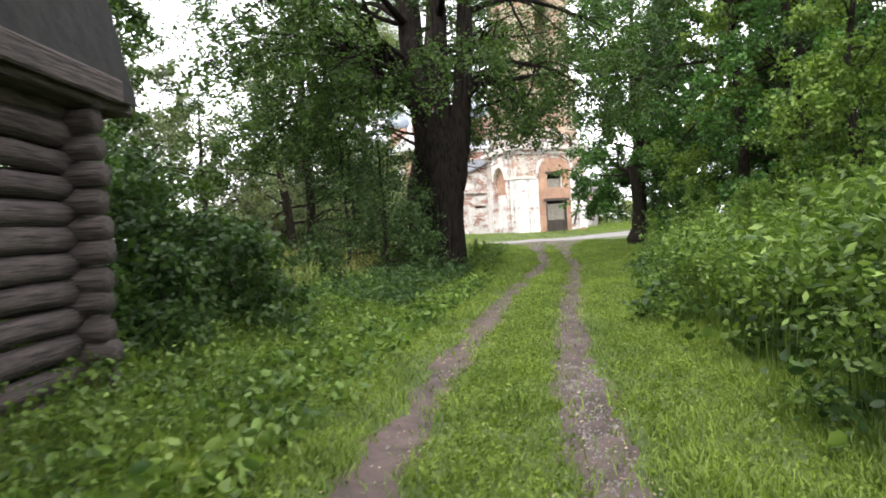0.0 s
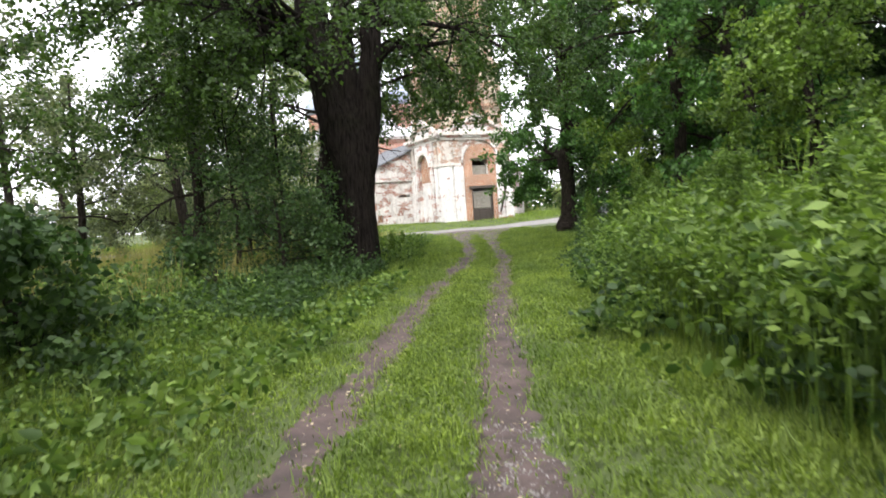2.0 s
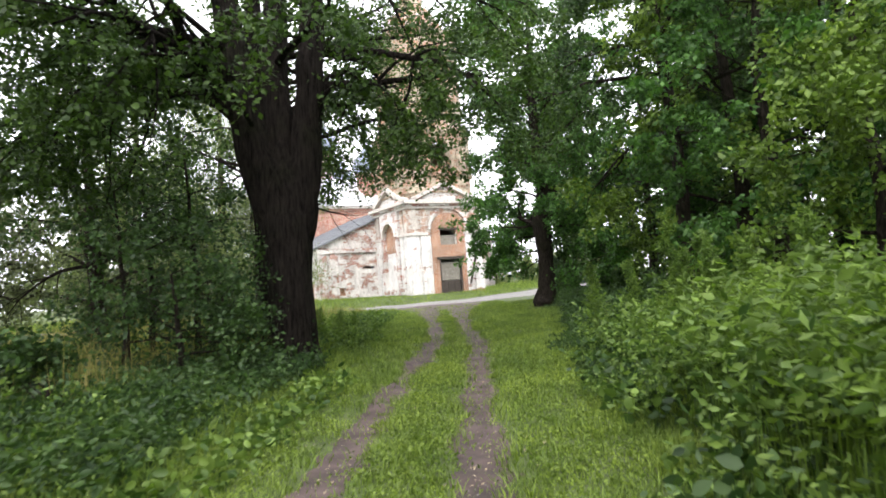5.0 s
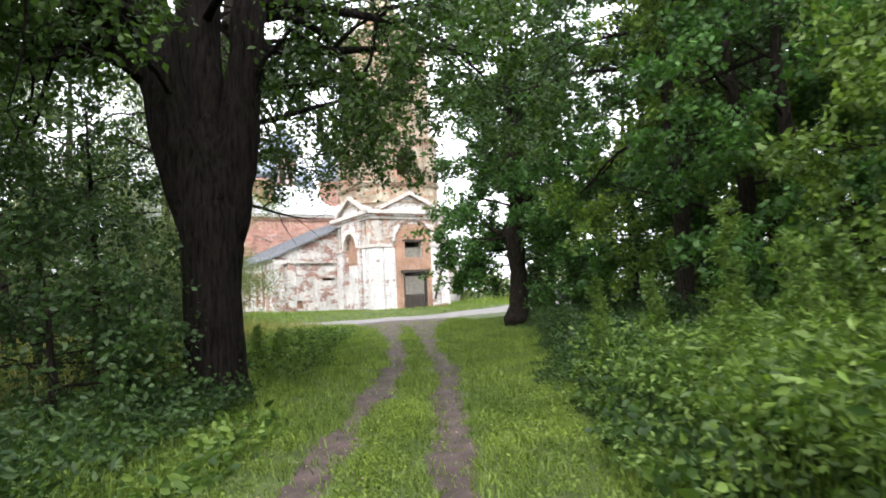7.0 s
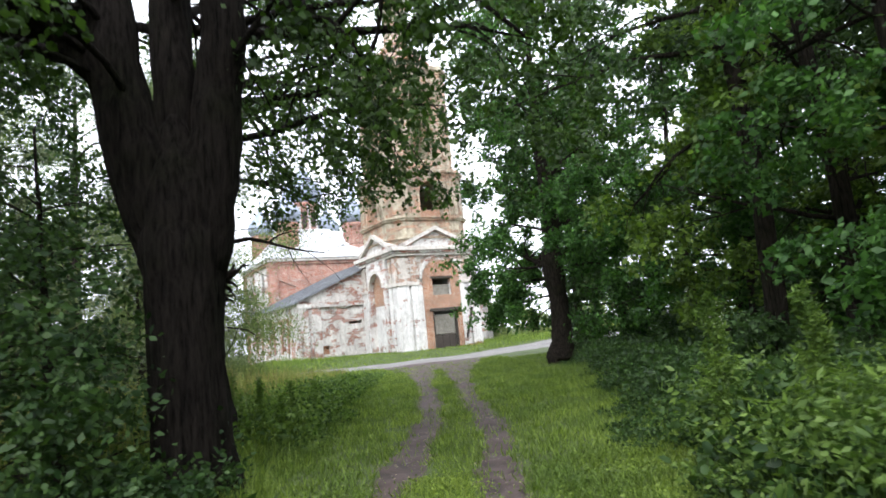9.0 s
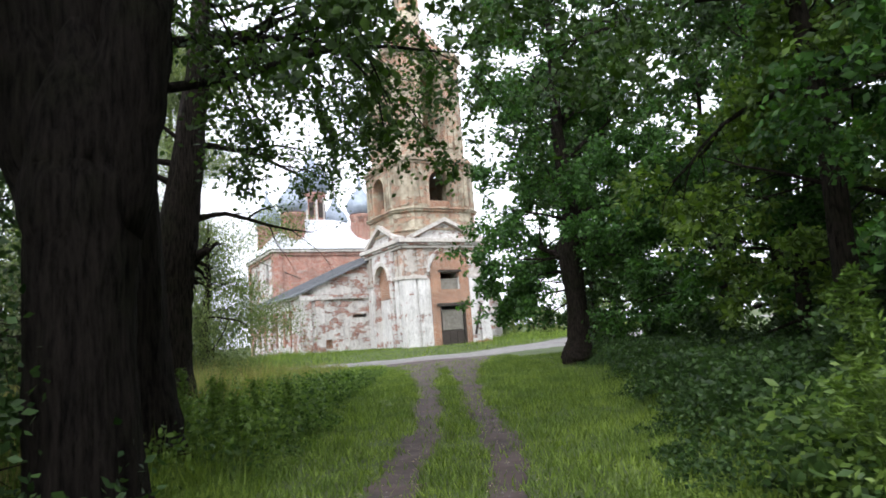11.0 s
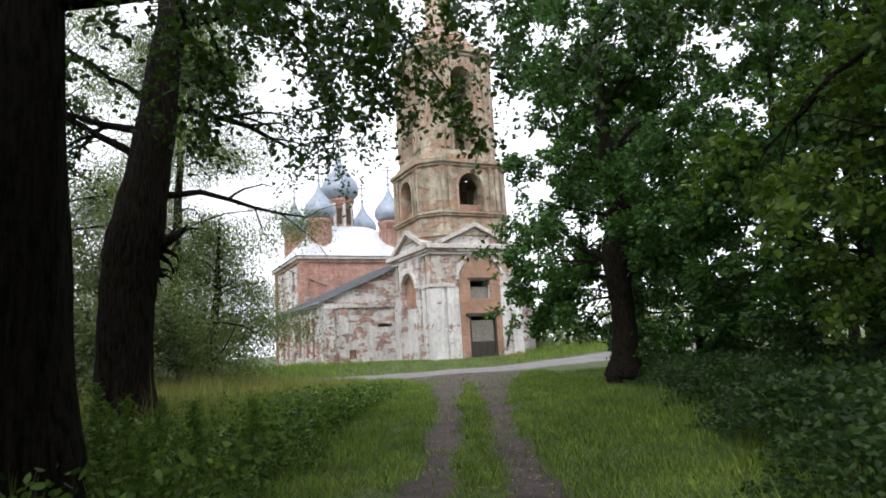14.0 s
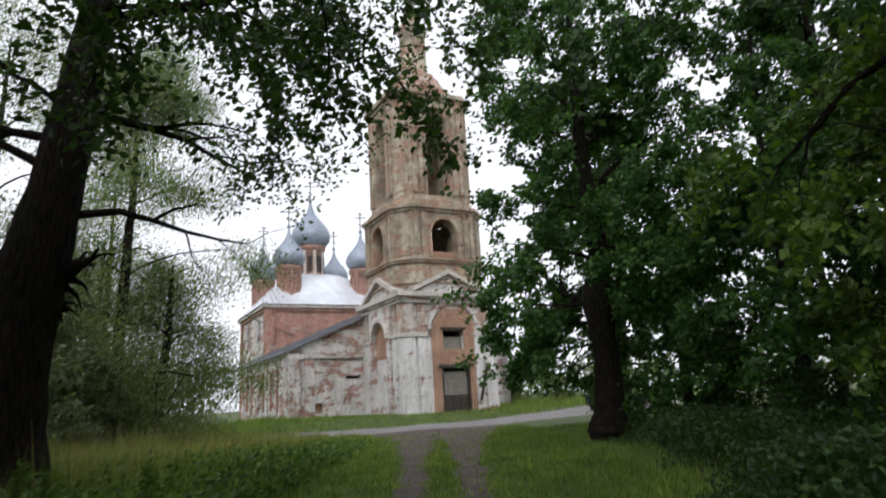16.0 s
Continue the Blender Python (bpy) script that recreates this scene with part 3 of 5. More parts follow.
for c, h, a, b, _ in WINS:
    part("window_blind", box(u0 + 0.35, u0 + 0.6, v1 - c - h, v1 - c + h, a, b, 0.0), M["brick"], refectory, "bricked-up window")
    for e in (-h - 0.35, h + 0.05):
        part("window_surround", box(u0 - 0.12, u0 - 0.003, v1 - c + e, v1 - c + e + 0.3, a - 0.3, b + 0.3, 0.02), M["plaster_red"], refectory)
    part("window_head", box(u0 - 0.18, u0 - 0.003, v1 - c - h - 0.45, v1 - c + h + 0.45, b + 0.3, b + 0.5, 0.02), M["plaster_red"], refectory)
for a, b in ((u0 - 0.1, u0 + 0.7), (u0 + 1.0, u0 + 1.7)):
    part("pilaster", box(a, b, v0 - 0.16, v0 - 0.003, -0.9, RZ - 0.55), M["plaster"], refectory)
part("cornice", box(u0 - 0.2, -0.05, v0 - 0.22, v0 - 0.004, RZ - 0.55, RZ - 0.2), M["plaster"], refectory)
for k in range(6):
    w0 = v0 + 0.3 + k * 2.95
    part("pilaster", box(u0 - 0.13, u0 - 0.003, w0, w0 + 0.5, -0.9, RZ - 0.35), M["plaster"], refectory)
part("cornice", box(u0 - 0.25, u0 - 0.003, v0 - 0.2, v1, RZ - 0.33, RZ - 0.02), M["trimwhite"], refectory)
for sg in (1, -1):
    bm = bmesh.new()
    e = RW + S / 2 + 0.45
    ze = RZ - 0.45 * (ridge - RZ) / (RW + S / 2)
    ps = [(S / 2 - sg * e, ze), (S / 2, ridge), (S / 2, ridge + 0.16), (S / 2 - sg * e, ze + 0.16)]
    f0 = [bm.verts.new((x, v0 - 0.35, z)) for x, z in ps]
    f1 = [bm.verts.new((x, v1 + 0.5, z)) for x, z in ps]
    bm.faces.new(f0)
    bm.faces.new(f1[::-1])
    for k in range(4):
        bm.faces.new((f0[k], f0[(k + 1) % 4], f1[(k + 1) % 4], f1[k]))
    roof = part("roof", bm, M["tin"], refectory, "grey sheet metal roof slope")
    for k in range(12):
        y = v0 + 0.2 + k * 1.35
        bm = bmesh.new()
        a = [Vector((S / 2 - sg * e, y, ze + 0.16)), Vector((S / 2, y, ridge + 0.16))]
        q = [bm.verts.new(p + Vector((0, d, h))) for p in a for d, h in ((0, 0), (0.04, 0), (0.04, 0.05), (0, 0.05))]
        for t_ in ((0, 1, 5, 4), (1, 2, 6, 5), (2, 3, 7, 6), (3, 0, 4, 7), (0, 3, 2, 1), (4, 5, 6, 7)):
            bm.faces.new([q[i] for i in t_])
        part("seam", bm, M["tin"], roof)
# main cube with five onion domes
church = thing("church", SITE, "red brick church cube with silver roof and grey onion domes", "church")
QA, QB, QW, QZ = -3.4, 22.4, 11.5, 10.2
cx, cy = QA + QW / 2, QB + QW / 2
for k, (x, y, deg) in enumerate(sides(QW / 2, cx, cy)):
    ops = [(QW * f, 0.6, 6.6, 8.6, True) for f in (0.28, 0.72)] if k in (1, 3) else []
    turned(part("wall", wall_mesh(0.0 if k % 2 == 0 else 0.8, QW if k % 2 == 0 else QW - 0.8, -1.0, QZ, 0.8, ops), M["plaster_red"] if k in (0, 2) else M["plaster"], church), x, y, deg)
    for a, b in ((-0.1, 0.7), (QW - 0.7, QW + 0.1)):
        turned(part("pilaster", box(a, b, -0.18, -0.003, -0.9, QZ - 0.6, 0.03), M["plaster_red"], church), x, y, deg)
ring(church, "cornice", QW / 2, QZ - 0.6, QZ - 0.3, 0.2, M["plaster_red"], cx, cy)
ring(church, "cornice", QW / 2, QZ - 0.3, QZ, 0.42, M["trimwhite"], cx, cy)
# vaulted sheet roof, curved towards its top
bm = bmesh.new()
rows = []
for j in range(9):
    f = j / 8
    h = (QW / 2 + 0.55) * (1 - f) + 1.2 * f
    z = QZ + 0.02 + 3.9 * math.sin(f * math.pi / 2) ** 1.1
    rows.append([bm.verts.new((cx + h * a, cy + h * b, z)) for a, b in ((-1, -1), (1, -1), (1, 1), (-1, 1))])
for p, q in zip(rows, rows[1:]):
    for k in range(4):
        bm.faces.new((p[k], p[(k + 1) % 4], q[(k + 1) % 4], q[k]))
bm.faces.new(rows[0][::-1])
bm.faces.new(rows[-1])
part("roof", bm, M["zinc"], church, "silvery galvanised sheet roof")


ONION = [(0.66, 0.0), (0.80, 0.10), (0.94, 0.28), (1.0, 0.50), (0.97, 0.72), (0.86, 0.97), (0.68, 1.22), (0.48, 1.45), (0.31, 1.67), (0.19, 1.90), (0.11, 2.15), (0.06, 2.40), (0.03, 2.5)]


def cupola(x, y, z0, z1, drum_r, dome_r, cross):
    """A drum of brick with window slots, an onion dome and its cross."""
    m = pose(x, y, 0)
    d = part("drum", lathe([(drum_r * 1.06, z0), (drum_r * 1.06, z0 + 0.2), (drum_r, z0 + 0.25), (drum_r, z1 - 0.5), (drum_r * 1.1, z1 - 0.45), (drum_r * 1.16, z1 - 0.15), (drum_r * 1.16, z1)], 16), M["plaster_red"], church)
    d.matrix_basis = m
    for k in range(8):
        a = 2 * math.pi * (k + 0.5) / 8
        hh = z1 - z0
        w = part("window", box(-0.2 * drum_r, 0.2 * drum_r, -0.06, 0.05, z0 + 0.3 * hh, z0 + 0.72 * hh, 0.02), M["dark"] if dome_r > 1.9 else M["plaster_red"], d)
        w.matrix_basis = pose(drum_r * math.cos(a), drum_r * math.sin(a), 0, 0, 0, math.degrees(a) + 90)
        p = part("lesene", box(-0.1 * drum_r, 0.1 * drum_r, -0.07, 0.05, z0 + 0.25, z1 - 0.45, 0.01), M["trimwhite"] if dome_r > 1.9 else M["plaster_red"], d)
        a += math.pi / 8
        p.matrix_basis = pose(drum_r * math.cos(a), drum_r * math.sin(a), 0, 0, 0, math.degrees(a) + 90)
    o = part("onion_dome", lathe([(r * dome_r, z1 + 0.03 + z * dome_r) for r, z in ONION]), M["dome"], church, "blue-grey sheet metal onion dome")
    o.matrix_basis = m
    zt = z1 + 0.03 + 2.45 * dome_r
    c = part("cross", box(-0.05, 0.05, -0.05, 0.05, zt, zt + cross, 0.01), M["iron"], church, "dark iron cross")
    c.matrix_basis = m @ pose(0, 0, 0, 0, 0, -YAW)
    part("cross_arm", box(-0.55, 0.55, -0.04, 0.04, zt + cross * 0.72, zt + cross * 0.72 + 0.09, 0.01), M["iron"], c)
    part("cross_arm", box(-0.28, 0.28, -0.04, 0.04, zt + cross * 0.88, zt + cross * 0.88 + 0.08, 0.01), M["iron"], c)
    a = part("cross_arm", box(-0.3, 0.3, -0.04, 0.04, -0.04, 0.04, 0.01), M["iron"], c)
    a.matrix_basis = pose(0, 0, zt + cross * 0.4, 0, 25, 0)
    b = part("finial", lathe([(0.02, zt - 0.05), (0.16, zt + 0.05), (0.2, zt + 0.2), (0.14, zt + 0.34), (0.02, zt + 0.4)], 12), M["dome"], church)
    b.matrix_basis = m


for a, b in ((-0.95, QB + 1.6), (-1.65, QB + QW - 2.0), (6.55, QB + 1.6), (6.3, QB + QW - 2.0)):
    cupola(a, b, QZ + 0.5, 14.15, 1.12, 1.58, 2.3)
cupola(2.5, cy, 13.2, 17.25, 1.32, 2.08, 2.4)
part("stay_rod", mesh_of("stay_rod", *tube([Vector((QA - 1.9, QB + 1, 9.4)), Vector((QA + 2.4, QB - 0.5, 7.2))], [0.05, 0.05], 6), M["iron"]), None, church, "thin slanting iron rod")


# ---- plants ----
def middle(y):
    return 0.5 * (np.interp(y, [q[1] for q in LEFT_RUT], [q[0] for q in LEFT_RUT]) + np.interp(y, [q[1] for q in RIGHT_RUT], [q[0] for q in RIGHT_RUT]))


def leaf_soup(name, pts, size, material, rng, droop=0.35, slim=0.55, fold=0.25, rounded=False):
    """Many leaves as one mesh: each is a rhomb folded along its midrib. pts (n, 3), size a number or (n,)."""
    n = len(pts)
    size = np.broadcast_to(size, (n,)) * rng.uniform(0.65, 1.3, n)
    d = rng.normal(size=(n, 3))
    d[:, 2] = d[:, 2] * 0.6 - droop
    d /= np.linalg.norm(d, axis=1)[:, None]
    q = rng.normal(size=(n, 3))
    q[:, 2] *= 0.5
    s = np.cross(d, q)
    s /= np.linalg.norm(s, axis=1)[:, None] + 1e-9
    up = np.cross(s, d)
    L = size[:, None]
    if rounded:
        a, b = pts + d * L * 0.22, pts + d * L * 0.62
        u, w = s * L * slim, up * L * fold
        v = np.stack((pts, a + u * 0.42 + w * 0.25, b + u * 0.44 + w * 0.2, pts + d * L - up * L * 0.1, b - u * 0.44 + w * 0.2, a - u * 0.42 + w * 0.25), axis=1).reshape(-1, 3)
        loops = (np.arange(n)[:, None] * 6 + np.array([[0, 1, 2, 3, 0, 3, 4, 5]])).ravel()
        return soup(name, v, loops, np.full(2 * n, 4), material)
    mid = pts + d * L * 0.45
    v = np.stack((pts, mid + s * L * slim * 0.5 + up * L * fold * 0.3, pts + d * L, mid - s * L * slim * 0.5 + up * L * fold * 0.3), axis=1).reshape(-1, 3)
    b = np.arange(n)[:, None] * 4
    loops = (b + np.array([[0, 1, 2, 0, 2, 3]])).ravel()
    return soup(name, v, loops, np.full(2 * n, 3), material)


def blade_soup(name, x, y, h, material, rng, wide=0.008, lean=0.35, plain=False):
    """Grass blades as one mesh: each is bent once and ends in a point."""
    n = len(x)
    z = gz(x, y) - 0.01
    tuft = np.array([noise.noise(Vector((a * 1.7, b * 1.7, 4))) + 0.6 * noise.noise(Vector((a * 5, b * 5, 8))) for a, b in zip(x, y)])
    h = h * np.clip(1 + 0.9 * tuft, 0.35, 2.0)
    off = np.abs(x - middle(y))
    h = h * np.where(h > 0.18, np.where(y > 29, 0.3 + 0.7 * np.clip((off - 3.0) / 6, 0, 1), 0.45 + 0.55 * np.clip((off - 1.7) / 2.2, 0, 1)), 1.0)
    base = np.stack((x, y, z), axis=1)
    a = rng.uniform(0, 2 * np.pi, n)
    side = np.stack((np.cos(a), np.sin(a), np.zeros(n)), axis=1)
    b = a + np.pi / 2 + rng.normal(0, 0.5, n)
    out = np.stack((np.cos(b), np.sin(b), np.zeros(n)), axis=1) * (lean * h * rng.uniform(0.2, 1.6, n))[:, None]
    w = (wide * rng.uniform(0.6, 1.5, n))[:, None]
    up = np.zeros((n, 3))
    up[:, 2] = h
    mid = base + up * 0.6 + out * 0.35
    tip = base + up * rng.uniform(0.8, 1.0, n)[:, None] + out
    if plain:
        v = np.stack((base - side * w, base + side * w, tip), axis=1).reshape(-1, 3)
        return soup(name, v, np.arange(3 * n), np.full(n, 3), material)
    v = np.stack((base - side * w, base + side * w, mid + side * w * 0.75, mid - side * w * 0.75, tip), axis=1).reshape(-1, 3)
    k = np.arange(n)[:, None] * 5
    loops = (k + np.array([[0, 1, 2, 3, 3, 2, 4]])).ravel()
    return soup(name, v, loops, np.tile([4, 3], n), material)


def grow(rnd, p, d, length, r, depth, tubes, anchors, droop=0.1, split=3, sides_=6, drawn=True):
    """One branch with its side branches; anchors collects the places where leaves sit."""
    n = 6
    pts, rad = [p.copy()], [r]
    d = d.normalized()
    for k in range(n):
        d = (d + Vector((rnd.gauss(0, 0.16), rnd.gauss(0, 0.16), rnd.gauss(0, 0.12) - droop * (k / n) * (1.2 if depth else 0.5)))).normalized()
        pts.append(pts[-1] + d * (length / n))
        rad.append(r * (1 - 0.8 * (k + 1) / n))
    if depth < 2:
        tubes.append(tube(pts, rad, sides_))
    elif drawn and rnd.random() < (0.6 if depth == 2 else 0.15):
        tubes.append(tube(pts[::3], rad[::3], 3))
    else:
        drawn = False
    if depth >= 1:
        for k in range(2 if depth == 1 else 1, n + 1):
            anchors.append((pts[k], 0.12 * length if depth > 1 else 0.08 * length))
    if depth < 3 and length > 0.35:
        for k in range(2, n + 1):
            for _ in range(split if k < n else 2):
                if rnd.random() < 0.62:
                    a = Vector((rnd.gauss(0, 1), rnd.gauss(0, 1), rnd.gauss(0, 0.7)))
                    nd = d * 0.75 + (a - d * a.dot(d)).normalized() * rnd.uniform(0.5, 0.95)
                    grow(rnd, pts[k], nd, length * rnd.uniform(0.36, 0.58), rad[k] * 0.6, depth + 1, tubes, anchors, droop, max(1, split - 1), max(3, sides_ - 2), drawn)


def tree(x, y, seed, trunk_pts, trunk_r, limbs, leaf, bark, n_leaves, leaf_size, label, droop=0.12, split=2, spread=0.3, name="tree", leaf_droop=0.4, slim=0.6, stems=(), group="", zmin=0.05, sprays=()):
    """A tree. trunk_pts: (dx, dy, z) from the foot. limbs: (z on the trunk, azimuth, elevation, length, radius).
    stems: further upright stems as (points, radii), each with its own limbs to come from the limbs list's heights."""
    rnd, rng = random.Random(seed), np.random.default_rng(seed)
    m = pose(x, y, gz1(x, y) - 0.05)
    t = thing(name, m, label, "tree", group)
    tp = [Vector(p) for p in trunk_pts]
    dense, rads = [], []
    for k in range(len(tp) - 1):
        for s in range(5):
            f = s / 5
            dense.append(tp[k].lerp(tp[k + 1], f) + Vector((rnd.gauss(0, 0.012), rnd.gauss(0, 0.012), 0)))
            rads.append(trunk_r[k] * (1 - f) + trunk_r[k + 1] * f)
    dense.append(tp[-1])
    rads.append(trunk_r[-1])
    tv, tf = tube(dense, rads, 24, 0.05, rnd)
    for i, v in enumerate(tv):
        # buttresses at the foot and ribs in the bark
        a = (i % 24) * 2 * math.pi / 24
        c = dense[i // 24]
        flare = 1 + 0.28 * math.exp(-max(0, v.z) / 0.35) * (1 + 0.5 * math.sin(3 * a + seed))
        ca, sa = math.cos(a), math.sin(a)
        flare += 0.12 * noise.noise(Vector((ca * 1.6 + seed, sa * 1.6, v.z * 0.5))) + 0.09 * noise.noise(Vector((ca * 5 + seed, sa * 5, v.z * 0.7)))
        tv[i] = Vector((c.x + (v.x - c.x) * flare, c.y + (v.y - c.y) * flare, v.z))
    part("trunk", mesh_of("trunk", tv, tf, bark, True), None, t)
    anchors = []
    hosts = [(dense, rads)]
    for pts, rr in stems:
        sp, sr = [], []
        pv = [Vector(p) for p in pts]
        for k in range(len(pv) - 1):
            for s in range(4):
                sp.append(pv[k].lerp(pv[k + 1], s / 4) + Vector((rnd.gauss(0, 0.02), rnd.gauss(0, 0.02), 0)))
                sr.append(rr[k] + (rr[k + 1] - rr[k]) * s / 4)
        sp.append(pv[-1])
        sr.append(rr[-1])
        part("stem", mesh_of("stem", *tube(sp, sr, 14, 0.05, rnd), bark, True), None, t)
        hosts.append((sp, sr))
    for z, az, el, ln, r, *host in limbs:
        hp, hr = hosts[host[0] if host else 0]
        k = min(range(len(hp)), key=lambda i: abs(hp[i].z - z))
        d = Vector((math.sin(radians(az)) * math.cos(radians(el)), math.cos(radians(az)) * math.cos(radians(el)), math.sin(radians(el))))
        tubes = []
        grow(rnd, hp[k], d, ln, r, 0, tubes, anchors, droop, split)
        part("limb", mesh_of("limb", *join_tubes(tubes), bark, True), None, t)
    tips = []
    for path in sprays:
        # a long bough given by its bends, with short twigs that hang from its outer part
        pv = [Vector(p) for p in path]
        bough = [pv[i].lerp(pv[i + 1], q / 6) + Vector((rnd.gauss(0, 0.02), rnd.gauss(0, 0.02), rnd.gauss(0, 0.02))) for i in range(len(pv) - 1) for q in range(6)] + [pv[-1]]
        tubes = [tube(bough, [0.045 * (1 - 0.88 * i / len(bough)) for i in range(len(bough))], 6)]
        for i in range(len(bough) // 4, len(bough)):
            for _ in range(2):
                d = Vector((rnd.gauss(0, 0.7), rnd.gauss(0, 0.7), rnd.uniform(-1.1, 0.15))).normalized()
                q, tw = bough[i].copy(), [bough[i].copy()]
                ln = rnd.uniform(0.25, 0.85)
                for _s in range(6):
                    d = (d + Vector((rnd.gauss(0, 0.15), rnd.gauss(0, 0.15), -0.22))).normalized()
                    q = q + d * (ln / 6)
                    tw.append(q.copy())
                    tips += [tuple(q + Vector((rnd.gauss(0, 0.05), rnd.gauss(0, 0.05), rnd.gauss(0, 0.04)))) for _k in range(3)]
                tubes.append(tube(tw[::2], [0.006, 0.005, 0.004, 0.002], 3))
        part("bough", mesh_of("bough", *join_tubes(tubes), bark, True), None, t)
    if tips:
        tagged(part("hanging_leaves", leaf_soup("hanging_leaves", np.array(tips), 0.1, leaf, rng, 0.6, 0.8, rounded=True), None, t), kind="stuff")
    if anchors and n_leaves:
        a = np.array([tuple(p) for p, _ in anchors])
        s = np.array([q for _, q in anchors])
        pick = rng.integers(0, len(a), n_leaves)
        pts = a[pick] + rng.normal(size=(n_leaves, 3)) * np.minimum(spread, np.maximum(0.1 if spread < 0.7 else 0.45, s[pick]))[:, None] * np.array([1, 1, 0.75])
        pts = pts[pts[:, 2] > zmin + 0.6 * rng.random(len(pts)) * (zmin > 0.1)]
        tagged(part("crown", leaf_soup("crown", pts, leaf_size, leaf, rng, leaf_droop, slim), None, t), kind="stuff")
    return t


def ring_limbs(seed, n, z0, z1, l0, l1, r0, el0=15, el1=45, az0=0, az1=360):
    """n limbs round a trunk, longest at the bottom."""
    rnd = random.Random(seed)
    out = []
    for k in range(n):
        f = k / max(1, n - 1)
        out.append((z0 + (z1 - z0) * f, az0 + ((k * 137.5 + rnd.uniform(-25, 25)) % 360) * (az1 - az0) / 360, el0 + (el1 - el0) * f + rnd.uniform(-12, 12), (l0 + (l1 - l0) * f) * rnd.uniform(0.8, 1.2), r0 * (1 - 0.6 * f)))
    return out


# the old forked linden beside the track
tree(0.2, 17.7, 3, [(0, 0, 0), (0.0, 0, 0.5), (0.0, 0, 2.0), (0.0, 0, 2.8), (-0.02, 0, 3.4), (-0.02, 0, 4.3)], [0.46, 0.42, 0.41, 0.45, 0.42, 0.12],
     [(4.6, 262, 42, 4.2, 0.17, 1), (4.8, 225, 36, 4.0, 0.14, 1), (5.0, 300, 32, 4.5, 0.14, 1),
      (5.2, 75, 16, 3.9, 0.09, 3), (6.4, 45, 12, 4.4, 0.10, 3), (6.2, 115, 10, 4.0, 0.09, 3), (7.2, 85, 20, 4.0, 0.1, 3), (9.0, 60, 35, 3.5, 0.09, 3), (8.0, 150, 20, 3.6, 0.09, 3),
      (5.8, 0, 25, 3.8, 0.1, 2), (7.0, 180, 15, 4.2, 0.11, 2), (8.0, 30, 30, 3.6, 0.1, 2), (9.5, 200, 35, 3.0, 0.08, 2),
      (6.0, 270, 20, 4.6, 0.13, 1), (7.0, 320, 25, 4.2, 0.12, 1), (7.5, 220, 20, 4.4, 0.12, 1), (8.6, 280, 30, 3.6, 0.1, 1), (5.6, 200, 8, 4.2, 0.09, 1), (5.4, 165, 8, 3.6, 0.08, 2), (5.2, 255, 5, 4.2, 0.08, 1), (5.5, 285, 8, 4.2, 0.08, 1), (5.6, 240, -4, 4.6, 0.08, 1), (6.4, 268, 0, 4.8, 0.08, 1), (6.0, 215, 0, 4.0, 0.07, 1), (7.0, 250, 8, 4.6, 0.08, 1)],
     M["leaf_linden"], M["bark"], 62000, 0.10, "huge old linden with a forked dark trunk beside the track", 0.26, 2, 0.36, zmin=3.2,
     sprays=[[(-0.6, 0, 4.8), (-2.4, -1.2, 6.0), (-4.6, -2.0, 6.2), (-6.4, -2.6, 5.2)],
             [(-0.6, 0, 5.2), (-2.0, -2.0, 6.8), (-3.8, -3.6, 6.6), (-5.2, -4.4, 5.4)],
             [(-0.7, 0, 5.6), (-3.0, 0.4, 7.0), (-5.6, 0.6, 7.0), (-7.6, 0.2, 5.8)],
             [(-0.5, 0, 4.6), (-1.8, -0.8, 5.2), (-3.2, -1.0, 4.6), (-4.2, -1.2, 3.6)],
             [(-0.4, 0, 4.4), (-1.0, -1.6, 5.4), (-1.8, -2.6, 5.0), (-2.4, -3.0, 4.0)],
             [(0.4, 0, 4.6), (1.2, -0.6, 5.4), (1.9, -0.9, 4.9), (2.4, -1.0, 4.0)],
             [(0.5, 0, 5.2), (1.3, 0.8, 5.9), (2.2, 1.2, 5.2), (2.7, 1.4, 4.1)]],
     stems=[([(-0.22, 0, 2.6), (-0.40, 0, 3.6), (-0.60, 0, 4.6), (-0.82, 0.05, 6.0), (-1.2, 0.2, 10)], [0.24, 0.34, 0.31, 0.28, 0.12]),
            ([(0.0, 0.1, 2.8), (-0.03, 0.12, 3.8), (-0.06, 0.15, 5.0), (0.0, 0.3, 8.0), (0.0, 0.5, 11.5)], [0.26, 0.29, 0.25, 0.2, 0.08]),
            ([(0.18, 0, 2.5), (0.36, 0, 3.5), (0.46, 0, 4.6), (0.6, 0, 6.0), (0.95, 0, 11)], [0.28, 0.31, 0.27, 0.25, 0.08])])
